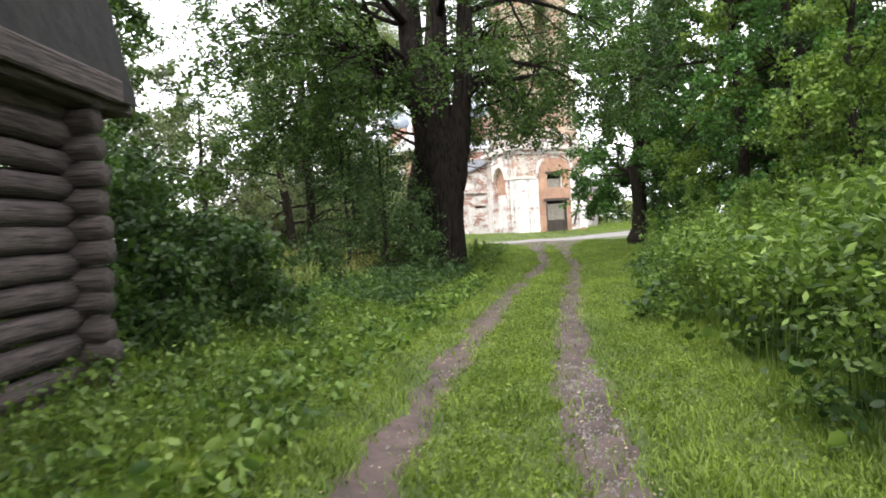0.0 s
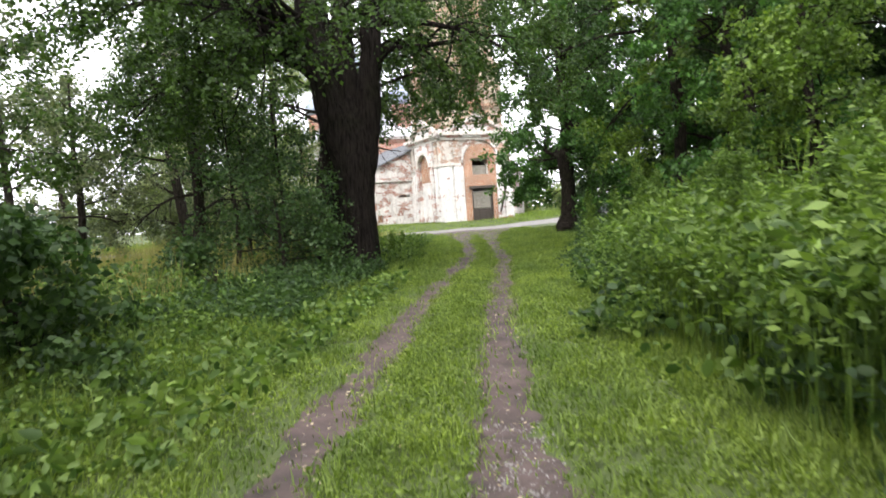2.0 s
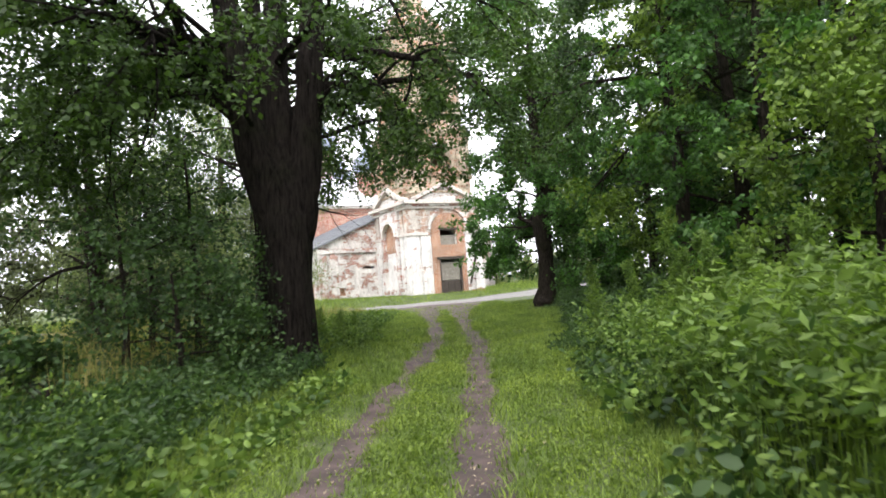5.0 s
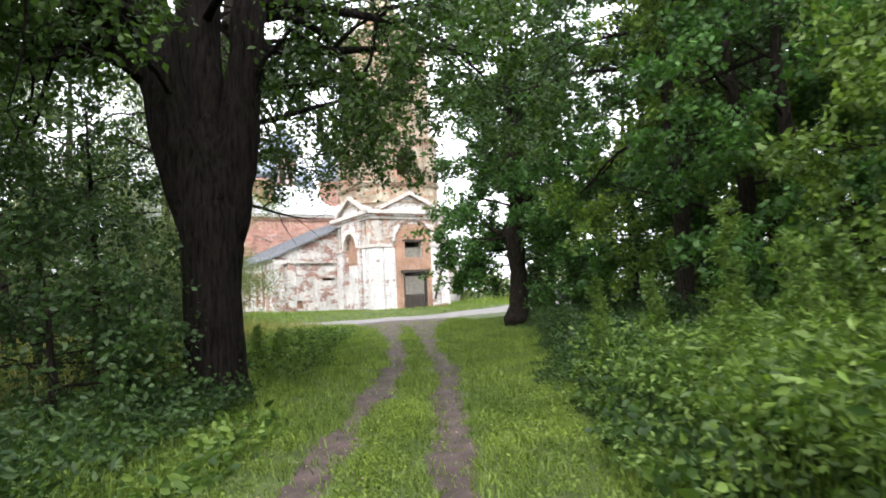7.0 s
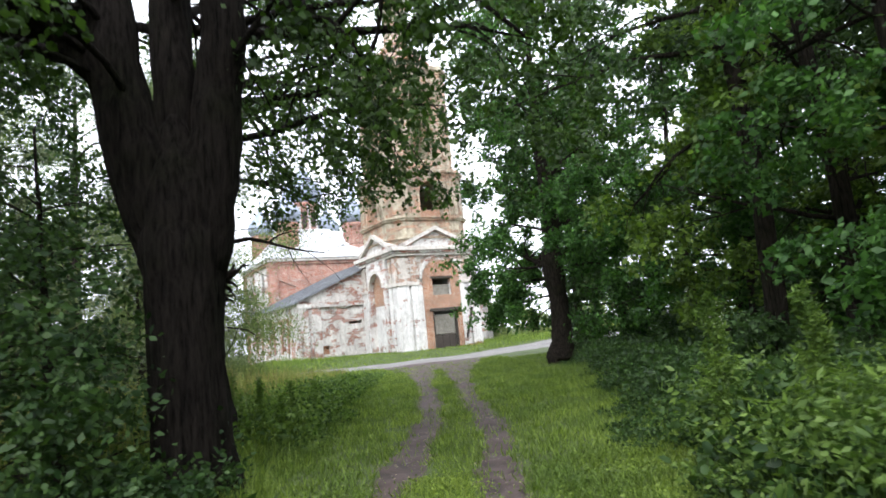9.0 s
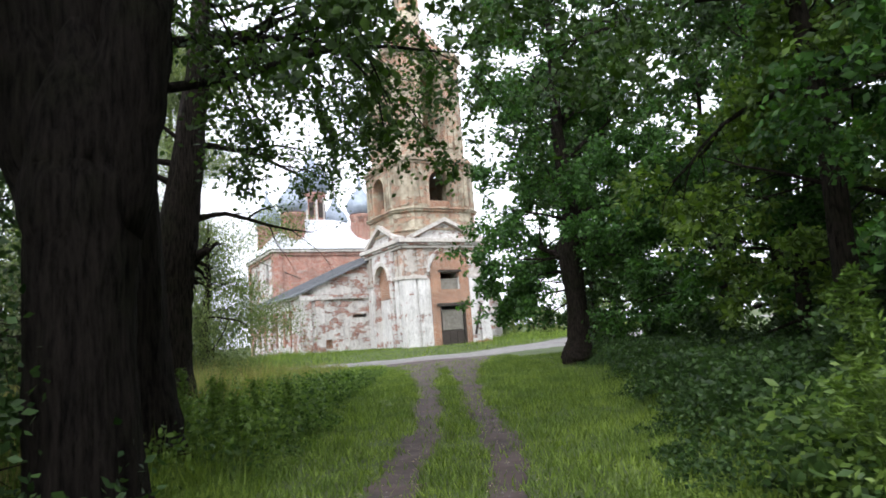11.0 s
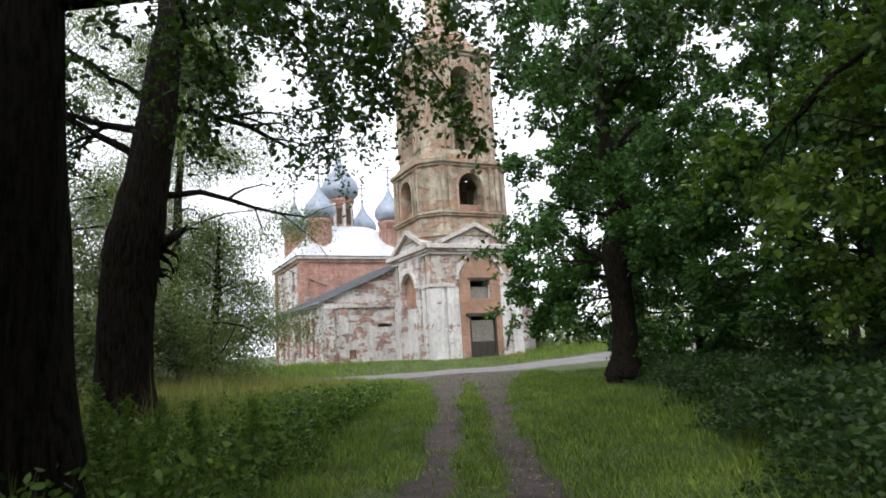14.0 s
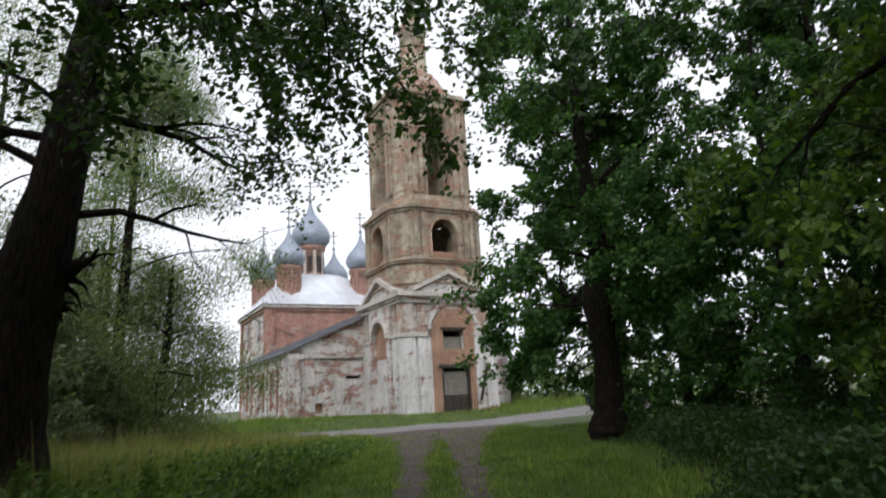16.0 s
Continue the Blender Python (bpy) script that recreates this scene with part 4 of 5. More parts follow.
# two more trunks just beyond it
tree(-0.25, 20.65, 5, [(0, 0, 0), (-0.03, 0, 1.0), (-0.1, 0, 3.0), (-0.25, 0.1, 6.0), (-0.3, 0.2, 10)], [0.5, 0.42, 0.38, 0.3, 0.1],
     [(5.5, 60, 20, 3.6, 0.1), (6.5, 100, 15, 4.2, 0.11), (7.5, 30, 30, 3.4, 0.1), (6.8, 300, 30, 3.4, 0.1), (8.5, 200, 30, 3, 0.1), (5.0, 85, 12, 4.4, 0.08)],
     M["leaf_linden"], M["bark"], 12000, 0.095, "dark linden trunk standing behind the forked one", 0.3, 2, 0.3, zmin=3.4)
tree(-0.9, 24.8, 7, [(0, 0, 0), (-0.02, 0, 1.0), (0.0, 0, 2.3), (0.05, 0, 3.0), (0.3, 0, 4.5), (0.62, 0, 6.8), (0.9, 0, 11)], [0.5, 0.40, 0.38, 0.42, 0.29, 0.24, 0.08],
     [(3.0, 95, 12, 0.8, 0.24), (2.7, 70, 20, 0.5, 0.18), (3.9, 75, 10, 2.6, 0.07), (4.6, 255, 25, 2.4, 0.08), (4.9, 280, 5, 2.4, 0.08), (5.6, 60, 15, 3.0, 0.08), (6.6, 95, 20, 4.0, 0.09), (7.4, 40, 25, 3.4, 0.09), (8.0, 250, 25, 3.0, 0.08), (8.6, 120, 25, 3.4, 0.07), (7.6, 75, 5, 4.4, 0.07)],
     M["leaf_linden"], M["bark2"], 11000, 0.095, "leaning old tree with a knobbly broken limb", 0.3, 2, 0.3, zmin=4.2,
     sprays=[[(0.6, 0, 6.6), (1.9, -0.3, 7.2), (2.7, -0.5, 6.2), (3.3, -0.6, 4.9)],
             [(0.7, 0, 7.4), (2.6, -0.4, 7.9), (3.9, -0.5, 7.0), (4.8, -0.5, 5.7), (5.6, -0.5, 4.6)],
             [(0.8, 0, 8.0), (3.4, -0.2, 8.6), (5.0, -0.4, 7.4), (6.0, -0.5, 5.9)],
             [(0.6, 0, 6.8), (1.6, -0.6, 7.4), (2.5, -0.9, 6.6), (3.6, -1.0, 5.7), (4.1, -1.0, 5.0)],
             [(0.7, 0, 7.0), (1.7, 0.6, 7.5), (2.9, 0.9, 6.7), (3.2, 1.0, 5.6)],
             [(0.4, 0, 5.4), (-0.8, -0.6, 6.2), (-1.8, -1.0, 6.0), (-2.6, -1.2, 5.0)]])
# maple at the mouth of the track
tree(9.8, 32.5, 11, [(0, 0, 0), (0.0, 0, 0.35), (0.1, 0, 0.8), (0.2, 0, 2.2), (0.05, 0, 3.6), (0.25, 0, 5.0), (0.1, 0.1, 8), (0.2, 0, 13.5)], [0.42, 0.48, 0.36, 0.33, 0.37, 0.28, 0.19, 0.06],
     [(3.3, 285, 45, 2.2, 0.15), (3.6, 80, 30, 3.0, 0.14), (2.6, 262, 4, 1.9, 0.05), (2.2, 290, -2, 1.6, 0.04), (7, 95, 32, 3.2, 0.09), (8.5, 85, 40, 3.0, 0.08), (6, 70, 28, 3.4, 0.09), (10, 100, 45, 2.8, 0.07), (9.5, 300, 50, 2.4, 0.07), (5, 110, 20, 3.2, 0.08)] + ring_limbs(11, 30, 3.0, 13, 2.3, 2.2, 0.07, 8, 45),
     M["leaf_maple"], M["bark2"], 66000, 0.155, "bushy maple with low leafy branches at the track's mouth", 0.25, 2, 0.36, zmin=1.3)
# slim tree in the tall grass
tree(-6.5, 28.0, 13, [(0, 0, 0), (-0.1, 0, 1.5), (-0.35, 0, 3.5), (-0.7, 0, 6.0), (-0.9, 0, 9)], [0.24, 0.2, 0.16, 0.11, 0.04],
     [(1.6, 265, 22, 3.6, 0.08), (2.0, 80, 18, 3.4, 0.07), (2.8, 290, 30, 3.2, 0.07)] + ring_limbs(13, 10, 3, 8.5, 3.0, 1.2, 0.06, 5, 50),
     M["leaf_grey"], M["bark2"], 15000, 0.12, "slim spreading tree in tall dry grass", 0.15, 2, 0.34)
# trees on the meadow side
for k, (x, y, h, n, lf, sz, zm) in enumerate(((-8.8, 15.5, 9, 17000, "leaf_linden", 0.13, 2.4), (-6.4, 12.6, 3.4, 9000, "leaf_dark", 0.11, 0.1), (-11, 19, 10, 22000, "leaf_linden", 0.16, 1.5), (-4.4, 21.2, 8, 13000, "leaf_dark", 0.12, 2.6), (-8.5, 36, 4.5, 9000, "leaf_grey", 0.14, 0.1), (-5.6, 38.2, 4.0, 9000, "leaf_grey", 0.13, 0.1), (-11, 40, 5, 9000, "leaf_grey", 0.16, 0.1), (-15, 32, 10, 12000, "leaf_grey", 0.18, 0.5), (-10, 27, 7, 8000, "leaf_grey", 0.14, 1.2), (-5.2, 35.5, 5, 8000, "leaf_grey", 0.12, 0.3), (-20, 48, 11, 9000, "leaf_grey", 0.22, 0.3), (-12, 45, 8, 9000, "leaf_grey", 0.2, 0.3), (-25, 36, 12, 9000, "leaf_grey", 0.24, 0.3), (-19, 24, 11, 9000, "leaf_grey", 0.2, 0.5))):
    r = 0.014 * h + 0.03
    tree(x, y, 20 + k, [(0, 0, 0), (0.1, 0, h * 0.3), (0.0, 0.1, h * 0.6), (0.1, 0, h)], [r * 1.2, r, r * 0.7, 0.03],
         ring_limbs(20 + k, 14, h * 0.22, h * 0.92, h * 0.34, h * 0.16, r * 0.4, 5, 55), M[lf], M["bark2"], n, sz, "leafy young tree between the meadow and the track", 0.15, 2, 0.4, group="trees of the meadow edge", zmin=zm)
# thin saplings beside the linden
for k, (x, y, h) in enumerate(((-1.75, 18.9, 4.6), (-2.7, 19.4, 4.4), (-2.6, 17.4, 3.4), (-1.5, 16.4, 1.9), (-0.8, 16.7, 1.5))):
    tree(x, y, 40 + k, [(0, 0, 0), (0.05, 0, h * 0.4), (-0.05, 0, h)], [0.07, 0.05, 0.015], ring_limbs(40 + k, 12, h * (0.2 if k < 3 else 0.08), h * 0.95, 1.8 if k < 3 else 1.1, 0.7, 0.025, 0, 40),
         M["leaf_dark"], M["bark2"], 3600 if k < 3 else 2600, 0.095, "thin dark sapling under the linden", 0.2, 2, 0.3, name="sapling", group="saplings")
# weeping birches left of the church
for k, (x, y, h, n) in enumerate(((-4.9, 40.5, 15, 70000), (-8.2, 37.5, 14, 34000), (-9.5, 52, 14, 12000), (-6.4, 42, 8.0, 24000), (-3.7, 41.5, 7.0, 24000), (-9.4, 41, 8.5, 16000))):
    tree(x, y, 50 + k, [(0, 0, 0), (0.1, 0, h * 0.3), (0.3, 0, h * 0.6), (0.4, 0, h)], [0.014 * h + 0.03, 0.2, 0.13, 0.03],
         ring_limbs(50 + k, 20, h * 0.15, h * 0.95, h * 0.3, h * 0.14, 0.06, 10, 55), M["leaf_birch"], M["bark2"], int(n * 1.5), 0.105, "weeping birch with thin grey-green hanging twigs", 0.5, 2, 0.75, leaf_droop=1.3, slim=0.4, group="birches")
# the wood on the other side
WOOD = ((11.2, 20.5, 12, 22000, "leaf_light", 0.13), (9.0, 14.0, 7, 11000, "leaf_light", 0.10), (10.0, 17.6, 9, 14000, "leaf_maple", 0.12), (13.5, 16, 12, 15000, "leaf_maple", 0.15), (14.0, 23, 13, 18000, "leaf_dark", 0.15),
        (12.8, 25.6, 9, 12000, "leaf_maple", 0.13), (15.2, 29.5, 13, 15000, "leaf_dark", 0.16), (14.0, 36, 10, 11000, "leaf_dark", 0.15), (18, 25, 14, 13000, "leaf_dark", 0.18), (18.5, 33, 14, 11000, "leaf_dark", 0.18),
        (10.2, 9.5, 9, 14000, "leaf_light", 0.12), (12.5, 11.5, 11, 14000, "leaf_light", 0.14), (22, 29, 15, 10000, "leaf_dark", 0.22), (23, 40, 13, 8000, "leaf_dark", 0.22), (13.6, 40, 12.5, 12000, "leaf_dark", 0.2), (13.4, 29.6, 10, 10000, "leaf_maple", 0.14), (17, 19, 12, 10000, "leaf_dark", 0.18), (9.4, 4.5, 7, 9000, "leaf_light", 0.12))
WOOD += ((16.5, 22.5, 14, 15000, "leaf_dark", 0.17), (20, 20, 14, 12000, "leaf_dark", 0.2))
# unseen trees added behind and beside the start, to shut out sky light
WOOD += ((-5.5, -3.5, 12, 9000, "leaf_linden", 0.26), (5.5, -3, 12, 9000, "leaf_linden", 0.26), (3.6, -9, 13, 9000, "leaf_dark", 0.3), (-4.5, -11, 13, 9000, "leaf_dark", 0.3), (9.5, -1, 11, 9000, "leaf_dark", 0.26), (-9.5, 2, 12, 9000, "leaf_linden", 0.26), (0, -17, 14, 9000, "leaf_dark", 0.34))
for k, (x, y, h, n, lf, sz) in enumerate(WOOD):
    n, sz = (int(n * 1.35), sz * 1.12) if y > 3 else (int(n * 0.6), sz * 1.5)
    r = 0.011 * h + 0.04
    tree(x, y, 60 + k, [(0, 0, 0), (0.1, 0, h * 0.3), (0.0, 0.2, h * 0.6), (0.2, 0, h)], [r * 1.2, r, r * 0.7, 0.03],
         ring_limbs(60 + k, 17, h * 0.15, h * 0.93, h * 0.26, h * 0.13, r * 0.36, 0, 50), M[lf], M["bark2"], n, sz, "leafy tree in the wood beside the track, unseen and added round the start", 0.15, 2, 0.42, group="trees of the wood")


tree(9.6, 20.6, 97, [(0, 0, 0), (0.1, 0, 4), (-0.1, 0.2, 8), (0.1, 0, 13)], [0.2, 0.16, 0.12, 0.03],
     ring_limbs(97, 18, 5.2, 12.5, 4.0, 1.8, 0.07, 5, 50), M["leaf_dark"], M["bark2"], 24000, 0.13, "tall alder with a high dark crown beside the track", 0.15, 2, 0.42, group="trees of the wood", zmin=4.2)


# scrub on the bank past the church
for k, (x, y, h) in enumerate(((19.5, 66, 2.2), (23, 67, 3.0), (27, 71, 3.4), (17, 70, 2.0), (31, 74, 4.0), (21, 74, 2.6))):
    tree(x, y, 170 + k, [(0, 0, 0), (0.05, 0, h * 0.4), (0, 0, h * 0.8)], [0.06, 0.05, 0.02], ring_limbs(170 + k, 14, h * 0.08, h * 0.8, h * 0.6, h * 0.35, 0.02, 10, 60),
         M["leaf_birch"], M["bark2"], 3500, 0.16, "pale green bush on the bank beyond the church", 0.1, 2, 0.4, name="bush", group="bushes beyond the church")


# far woods that close the horizon
rng = np.random.default_rng(91)
far = []
for k in range(230):
    a = rng.uniform(0, 2 * np.pi)
    d = rng.uniform(110, 190)
    c = np.array([d * np.sin(a), 20 + d * np.cos(a), 0.4])
    h = rng.uniform(7, 13)
    q = rng.normal(size=(170, 3)) * np.array([2.8, 2.8, h * 0.28]) + c + np.array([0, 0, h * 0.5])
    far.append(q[q[:, 2] > 0.2])
tagged(new("far_woods", leaf_soup("far_woods", np.concatenate(far), 1.1, M["leaf_grey"], rng, 0.2, 0.8)), "distant hazy belt of trees", "woods", kind="stuff")

# grass
rng = np.random.default_rng(5)


def rut_clear(x, y, pad=0.0):
    keep = np.ones(len(x), dtype=bool)
    for line, seed in ((LEFT_RUT, 1.3), (RIGHT_RUT, 7.9)):
        c = np.interp(y, [q[1] for q in line], [q[0] for q in line])
        half = np.array([0.95 * rut_half(v, seed) for v in np.arange(-8, 46, 0.12)])
        keep &= (np.abs(x - c) > np.interp(y, np.arange(-8, 46, 0.12), half) + pad + 0.07 * rng.normal(size=len(x))) | (y > 44.5)
    y0 = road_y(x)
    keep |= (rng.random(len(x)) < 0.07) & (y < 43)
    return keep & ((y < y0 - 0.1) | (y > y0 + ROAD_WIDE + 0.1))


def scatter(n, x0, x1, y0, y1, pull=1.0):
    """Places given as offsets from the track's middle line, denser near the start."""
    y = y0 + (y1 - y0) * rng.random(n) ** pull
    x = middle(y) + rng.uniform(x0, x1, n)
    k = rut_clear(x, y)
    return x[k], y[k]


x, y = scatter(130000, -2.6, 2.6, 1.5, 17, 1.3)
tagged(new("grass", blade_soup("grass", x, y, rng.uniform(0.03, 0.11, len(x)), M["grass"], rng, 0.005, 0.9)), "short trodden green grass on the track", "grass", kind="stuff")
x, y = scatter(170000, -3.6, 3.6, 15, 43.5)
tagged(new("grass", blade_soup("grass", x, y, rng.uniform(0.05, 0.15, len(x)), M["grass"], rng, 0.008, 0.7, True)), "green grass at the track's mouth", "grass", kind="stuff")
x, y = scatter(80000, -8, -1.9, 2, 20)
tagged(new("tall_grass", blade_soup("tall_grass", x, y, rng.uniform(0.15, 0.5, len(x)), M["grass"], rng, 0.006, 0.6, True)), "tall green grass beside the track", "grass", kind="stuff")
x, y = scatter(60000, -12, -2.4, 19, 43)
tagged(new("tall_grass", blade_soup("tall_grass", x, y, rng.uniform(0.25, 0.75, len(x)), M["grass"], rng, 0.008, 0.45, True)), "tall green grass beside the track", "grass", kind="stuff")
x, y = scatter(60000, -16, -4.2, 10, 43)
tagged(new("seeding_grass", blade_soup("seeding_grass", x, y, rng.uniform(0.4, 0.95, len(x)), M["drygrass"], rng, 0.007, 0.3, True)), "pale dry seeding grass of the meadow", "grass", kind="stuff")
x, y = np.concatenate((scatter(26000, 1.9, 3.4, 2, 13), scatter(48000, 1.9, 8.0, 12, 41)), axis=1)
tagged(new("tall_grass", blade_soup("tall_grass", x, y, rng.uniform(0.1, 0.32, len(x)), M["grass"], rng, 0.007, 0.6, True)), "tall green grass below the thicket", "grass", kind="stuff")
x = rng.uniform(-30, 40, 90000)
y = road_y(x) + rng.uniform(5.0, 22, len(x))
k = rut_clear(x, y)
x, y = x[k], y[k]
lx = (x - 7.03) * math.cos(radians(YAW)) + (y - 56.78) * math.sin(radians(YAW))
ly = -(x - 7.03) * math.sin(radians(YAW)) + (y - 56.78) * math.cos(radians(YAW))
k = ~((lx > -0.2) & (lx < S + 0.2) & (ly > -0.2) | (lx > -RW - 0.2) & (lx < S + RW + 0.2) & (ly > S - 0.2))
x, y = x[k], y[k]
tagged(new("grass", blade_soup("grass", x, y, rng.uniform(0.12, 0.55, len(x)), M["grass"], rng, 0.016, 0.5, True)), "uncut grass round the church", "grass", kind="stuff")


# leafy undergrowth
def undergrowth(name, n, xy, height, leaf, material, label, per=16, seed=1, shell=0.5, slim=0.55):
    r = np.random.default_rng(seed)
    x, y = xy(r, n)
    h = height(x, y, r)
    k = h > 0.05
    x, y, h = x[k], y[k], h[k]
    z = gz(x, y)
    bend = r.normal(0, 0.18, (len(x), 2)) * h[:, None]
    f = r.random((len(x), per)) ** shell
    px = x[:, None] + bend[:, :1] * f ** 2 + r.normal(0, 0.09, f.shape) * (0.5 + h[:, None])
    py = y[:, None] + bend[:, 1:] * f ** 2 + r.normal(0, 0.09, f.shape) * (0.5 + h[:, None])
    pz = z[:, None] + h[:, None] * (0.08 + 0.92 * f)
    pts = np.stack((px, py, pz), axis=2).reshape(-1, 3)
    size = leaf * np.repeat(np.clip(0.6 + 0.5 * h, 0.5, 1.3), per)
    tagged(new(name, leaf_soup(name, pts, size, material, r, 0.15, slim, 0.2, leaf > 0.09)), label, "undergrowth", kind="stuff")
    # stalks
    sub = slice(0, len(x))
    tagged(new("stalks", blade_soup("stalks", x[sub] , y[sub], h[sub], material, r, 0.006, 0.12)), "thin green stalks of the undergrowth", "stalks", kind="stuff")


def right_edge(y):
    return np.interp(y, [0, 5, 9, 12.5, 18, 26, 33], [2.1, 2.5, 3.0, 4.1, 5.5, 8.2, 10.3])


def right_zone(r, n, y0=1.0, y1=33.0):
    y = r.uniform(y0, y1, n)
    x = right_edge(y) + r.random(n) ** 1.3 * 5.5
    bay = np.array([noise.noise(Vector((b * 0.45, 2.7, 0))) + 0.5 * noise.noise(Vector((b * 1.3, 5.1, a * 0.5))) for a, b in zip(x, y)])
    return x + 1.1 * bay * np.clip(1 - (x - right_edge(y)) / 4, 0, 1), y


def right_zone_near(r, n):
    return right_zone(r, n, 1.0, 16.5)


def right_height(x, y, r):
    d = x - right_edge(y)
    lumps = np.array([noise.noise(Vector((a * 0.6, b * 0.6, 1))) for a, b in zip(x, y)])
    top = np.interp(y, [0, 4, 8, 10, 13, 20, 33], [1.3, 1.3, 1.2, 0.95, 0.75, 0.75, 0.65])
    return np.clip((0.2 + 1.15 * d) * (1 + 0.6 * lumps), 0.1, None).clip(max=top * (1 + 0.35 * lumps)) * r.uniform(0.7, 1.1, len(x))


def steep_height(x, y, r):
    d = x - right_edge(y)
    lumps = np.array([noise.noise(Vector((a * 0.7, b * 0.7, 1))) for a, b in zip(x, y)])
    top = np.interp(y, [0, 4, 8, 10, 13, 20], [1.4, 1.4, 1.3, 1.05, 0.85, 0.75])
    return np.clip(0.4 + 1.9 * d, 0.3, top * (1 + 0.4 * lumps)) * r.uniform(0.75, 1.1, len(x))


# herbs whose dark leaf colour carries the shade of thicket and linden
undergrowth("darkened_herbs", 1500, right_zone_near, lambda x, y, r: r.uniform(0.2, 0.6, len(x)), 0.12, M["leaf_dark"], "broad leaves in the thicket's foot, coloured dark for its shade", 8, 61, 0.4, 0.65)
undergrowth("darkened_herbs", 1300, lambda r, n: (lambda y: (middle(y) - 2.1 - r.random(n) * 3.2, y))(r.uniform(10.5, 17.5, n)), lambda x, y, r: r.uniform(0.2, 0.55, len(x)), 0.1, M["leaf_dark"], "herbs under the linden, coloured dark for its shade", 11, 62, 0.3, 0.5)
undergrowth("nettle_thicket", 4300, right_zone_near, steep_height, 0.082, M["weed"], "dense green thicket of nettles and raspberry beside the track", 15, 3, 0.17, 0.46)
# the shade below the wood is put into this scrub's darker leaves
undergrowth("shaded_elder_scrub", 5000, lambda r, n: right_zone(r, n, 14.0), right_height, 0.088, M["leaf_dark"], "low scrub of elder, the trees' shade put into its dark colour", 15, 31, 0.3, 0.6)
undergrowth("feathery_weeds", 4000, lambda r, n: (lambda y: (right_edge(y) + 0.3 + r.random(n) * 4.0, y))(r.uniform(5.5, 15, n)), lambda x, y, r: steep_height(x, y, r) * 1.12, 0.068, M["leaf_light"], "pale feathery weed tops over the thicket", 18, 23, 0.3, 0.28)
undergrowth("broad_leaved_herbs", 1100, lambda r, n: (lambda y: (middle(y) - 1.35 - r.random(n) ** 1.5 * 4.5, y))(r.uniform(2.5, 16, n)), lambda x, y, r: r.uniform(0.08, 0.3, len(x)), 0.15, M["weed"], "broad-leaved herbs in the grass beside the track", 6, 18)
undergrowth("meadow_herbs", 3200, lambda r, n: (lambda y: (middle(y) - 2.3 - r.random(n) ** 1.3 * 6, y))(r.uniform(19.5, 38, n)), lambda x, y, r: r.uniform(0.15, 0.62, len(x)) * np.where(y > 31, 0.4, 1), 0.1, M["weed"], "rough herbs in the meadow grass", 10, 28)
undergrowth("broad_leaved_weeds", 90, lambda r, n: (lambda y: (right_edge(y) - 0.25 + r.random(n) * 2.2, y))(r.uniform(2.5, 14, n)), lambda x, y, r: r.uniform(0.15, 0.5, len(x)), 0.15, M["weed"], "broad-leaved burdock at the thicket's foot", 5, 8, 0.3, 0.8)


def left_zone(r, n):
    y = r.uniform(3, 24, n)
    return middle(y) - 2.0 - r.random(n) ** 1.2 * 4.5, y


undergrowth("meadow_herbs", 4200, left_zone, lambda x, y, r: np.clip(0.12 + 0.22 * (middle(y) - 2.0 - x), 0.1, 0.8) * np.where(np.abs(y - 18) < 4, 0.45, 1) * r.uniform(0.6, 1.2, len(x)), 0.09, M["weed"], "low green herbs among tall grass", 12, 4)
undergrowth("track_herbs", 5200, lambda r, n: (lambda y: (middle(y) + np.where(r.random(n) < 0.35, r.normal(0, 0.22, n), r.choice([-1, 1], n) * r.uniform(1.0, 2.2, n)), y))(r.uniform(2, 17, n)), lambda x, y, r: r.uniform(0.04, 0.12, len(x)), 0.055, M["grass"], "small plantain and clover leaves on the track", 8, 6)
# dark elder bushes by the log house
for k, (x, y, h, n) in enumerate(((-3.75, 8.4, 2.3, 8000), (-5.6, 9.8, 2.8, 8000), (-3.2, 7.2, 1.1, 4000), (-2.95, 8.7, 1.6, 7000), (-2.2, 13.4, 0.8, 3000), (-3.0, 14.6, 1.1, 4000))):
    tree(x, y, 80 + k, [(0, 0, 0), (0.05, 0, h * 0.4), (0, 0, h * 0.8)], [0.05, 0.04, 0.015], ring_limbs(80 + k, 16, h * 0.08, h * 0.8, h * 0.55, h * 0.3, 0.02, 10, 60),
         M["leaf_dark"], M["bark2"], n, 0.10, "dark bush beside the log house", 0.1, 2, 0.25, name="bush", group="bushes by the log house")


# raspberry and elder shrubs that stand out of the thicket
for k, (x, y, h, n, lf) in enumerate(((4.3, 5.6, 1.3, 5200, "weed"), (4.7, 7.6, 1.25, 5200, "weed"), (5.3, 9.8, 1.15, 4200, "leaf_light"), (5.0, 12.2, 0.85, 3200, "leaf_light"), (6.2, 12.6, 0.95, 4000, "leaf_light"), (6.6, 15.2, 0.8, 3200, "weed"), (6.2, 6.9, 1.7, 5200, "leaf_light"), (8.3, 19.0, 1.3, 4200, "leaf_dark"), (10.3, 25.5, 1.3, 4200, "leaf_dark"))):
    tree(x, y, 130 + k, [(0, 0, 0), (0.05, 0, h * 0.4), (0, 0, h * 0.8)], [0.03, 0.025, 0.01], ring_limbs(130 + k, 16, h * 0.12, h * 0.85, h * 0.5, h * 0.28, 0.012, 15, 65),
         M[lf], M["bark2"], n, 0.095, "green raspberry shrub rising out of the thicket", 0.15, 2, 0.2, name="shrub", group="shrubs of the thicket")


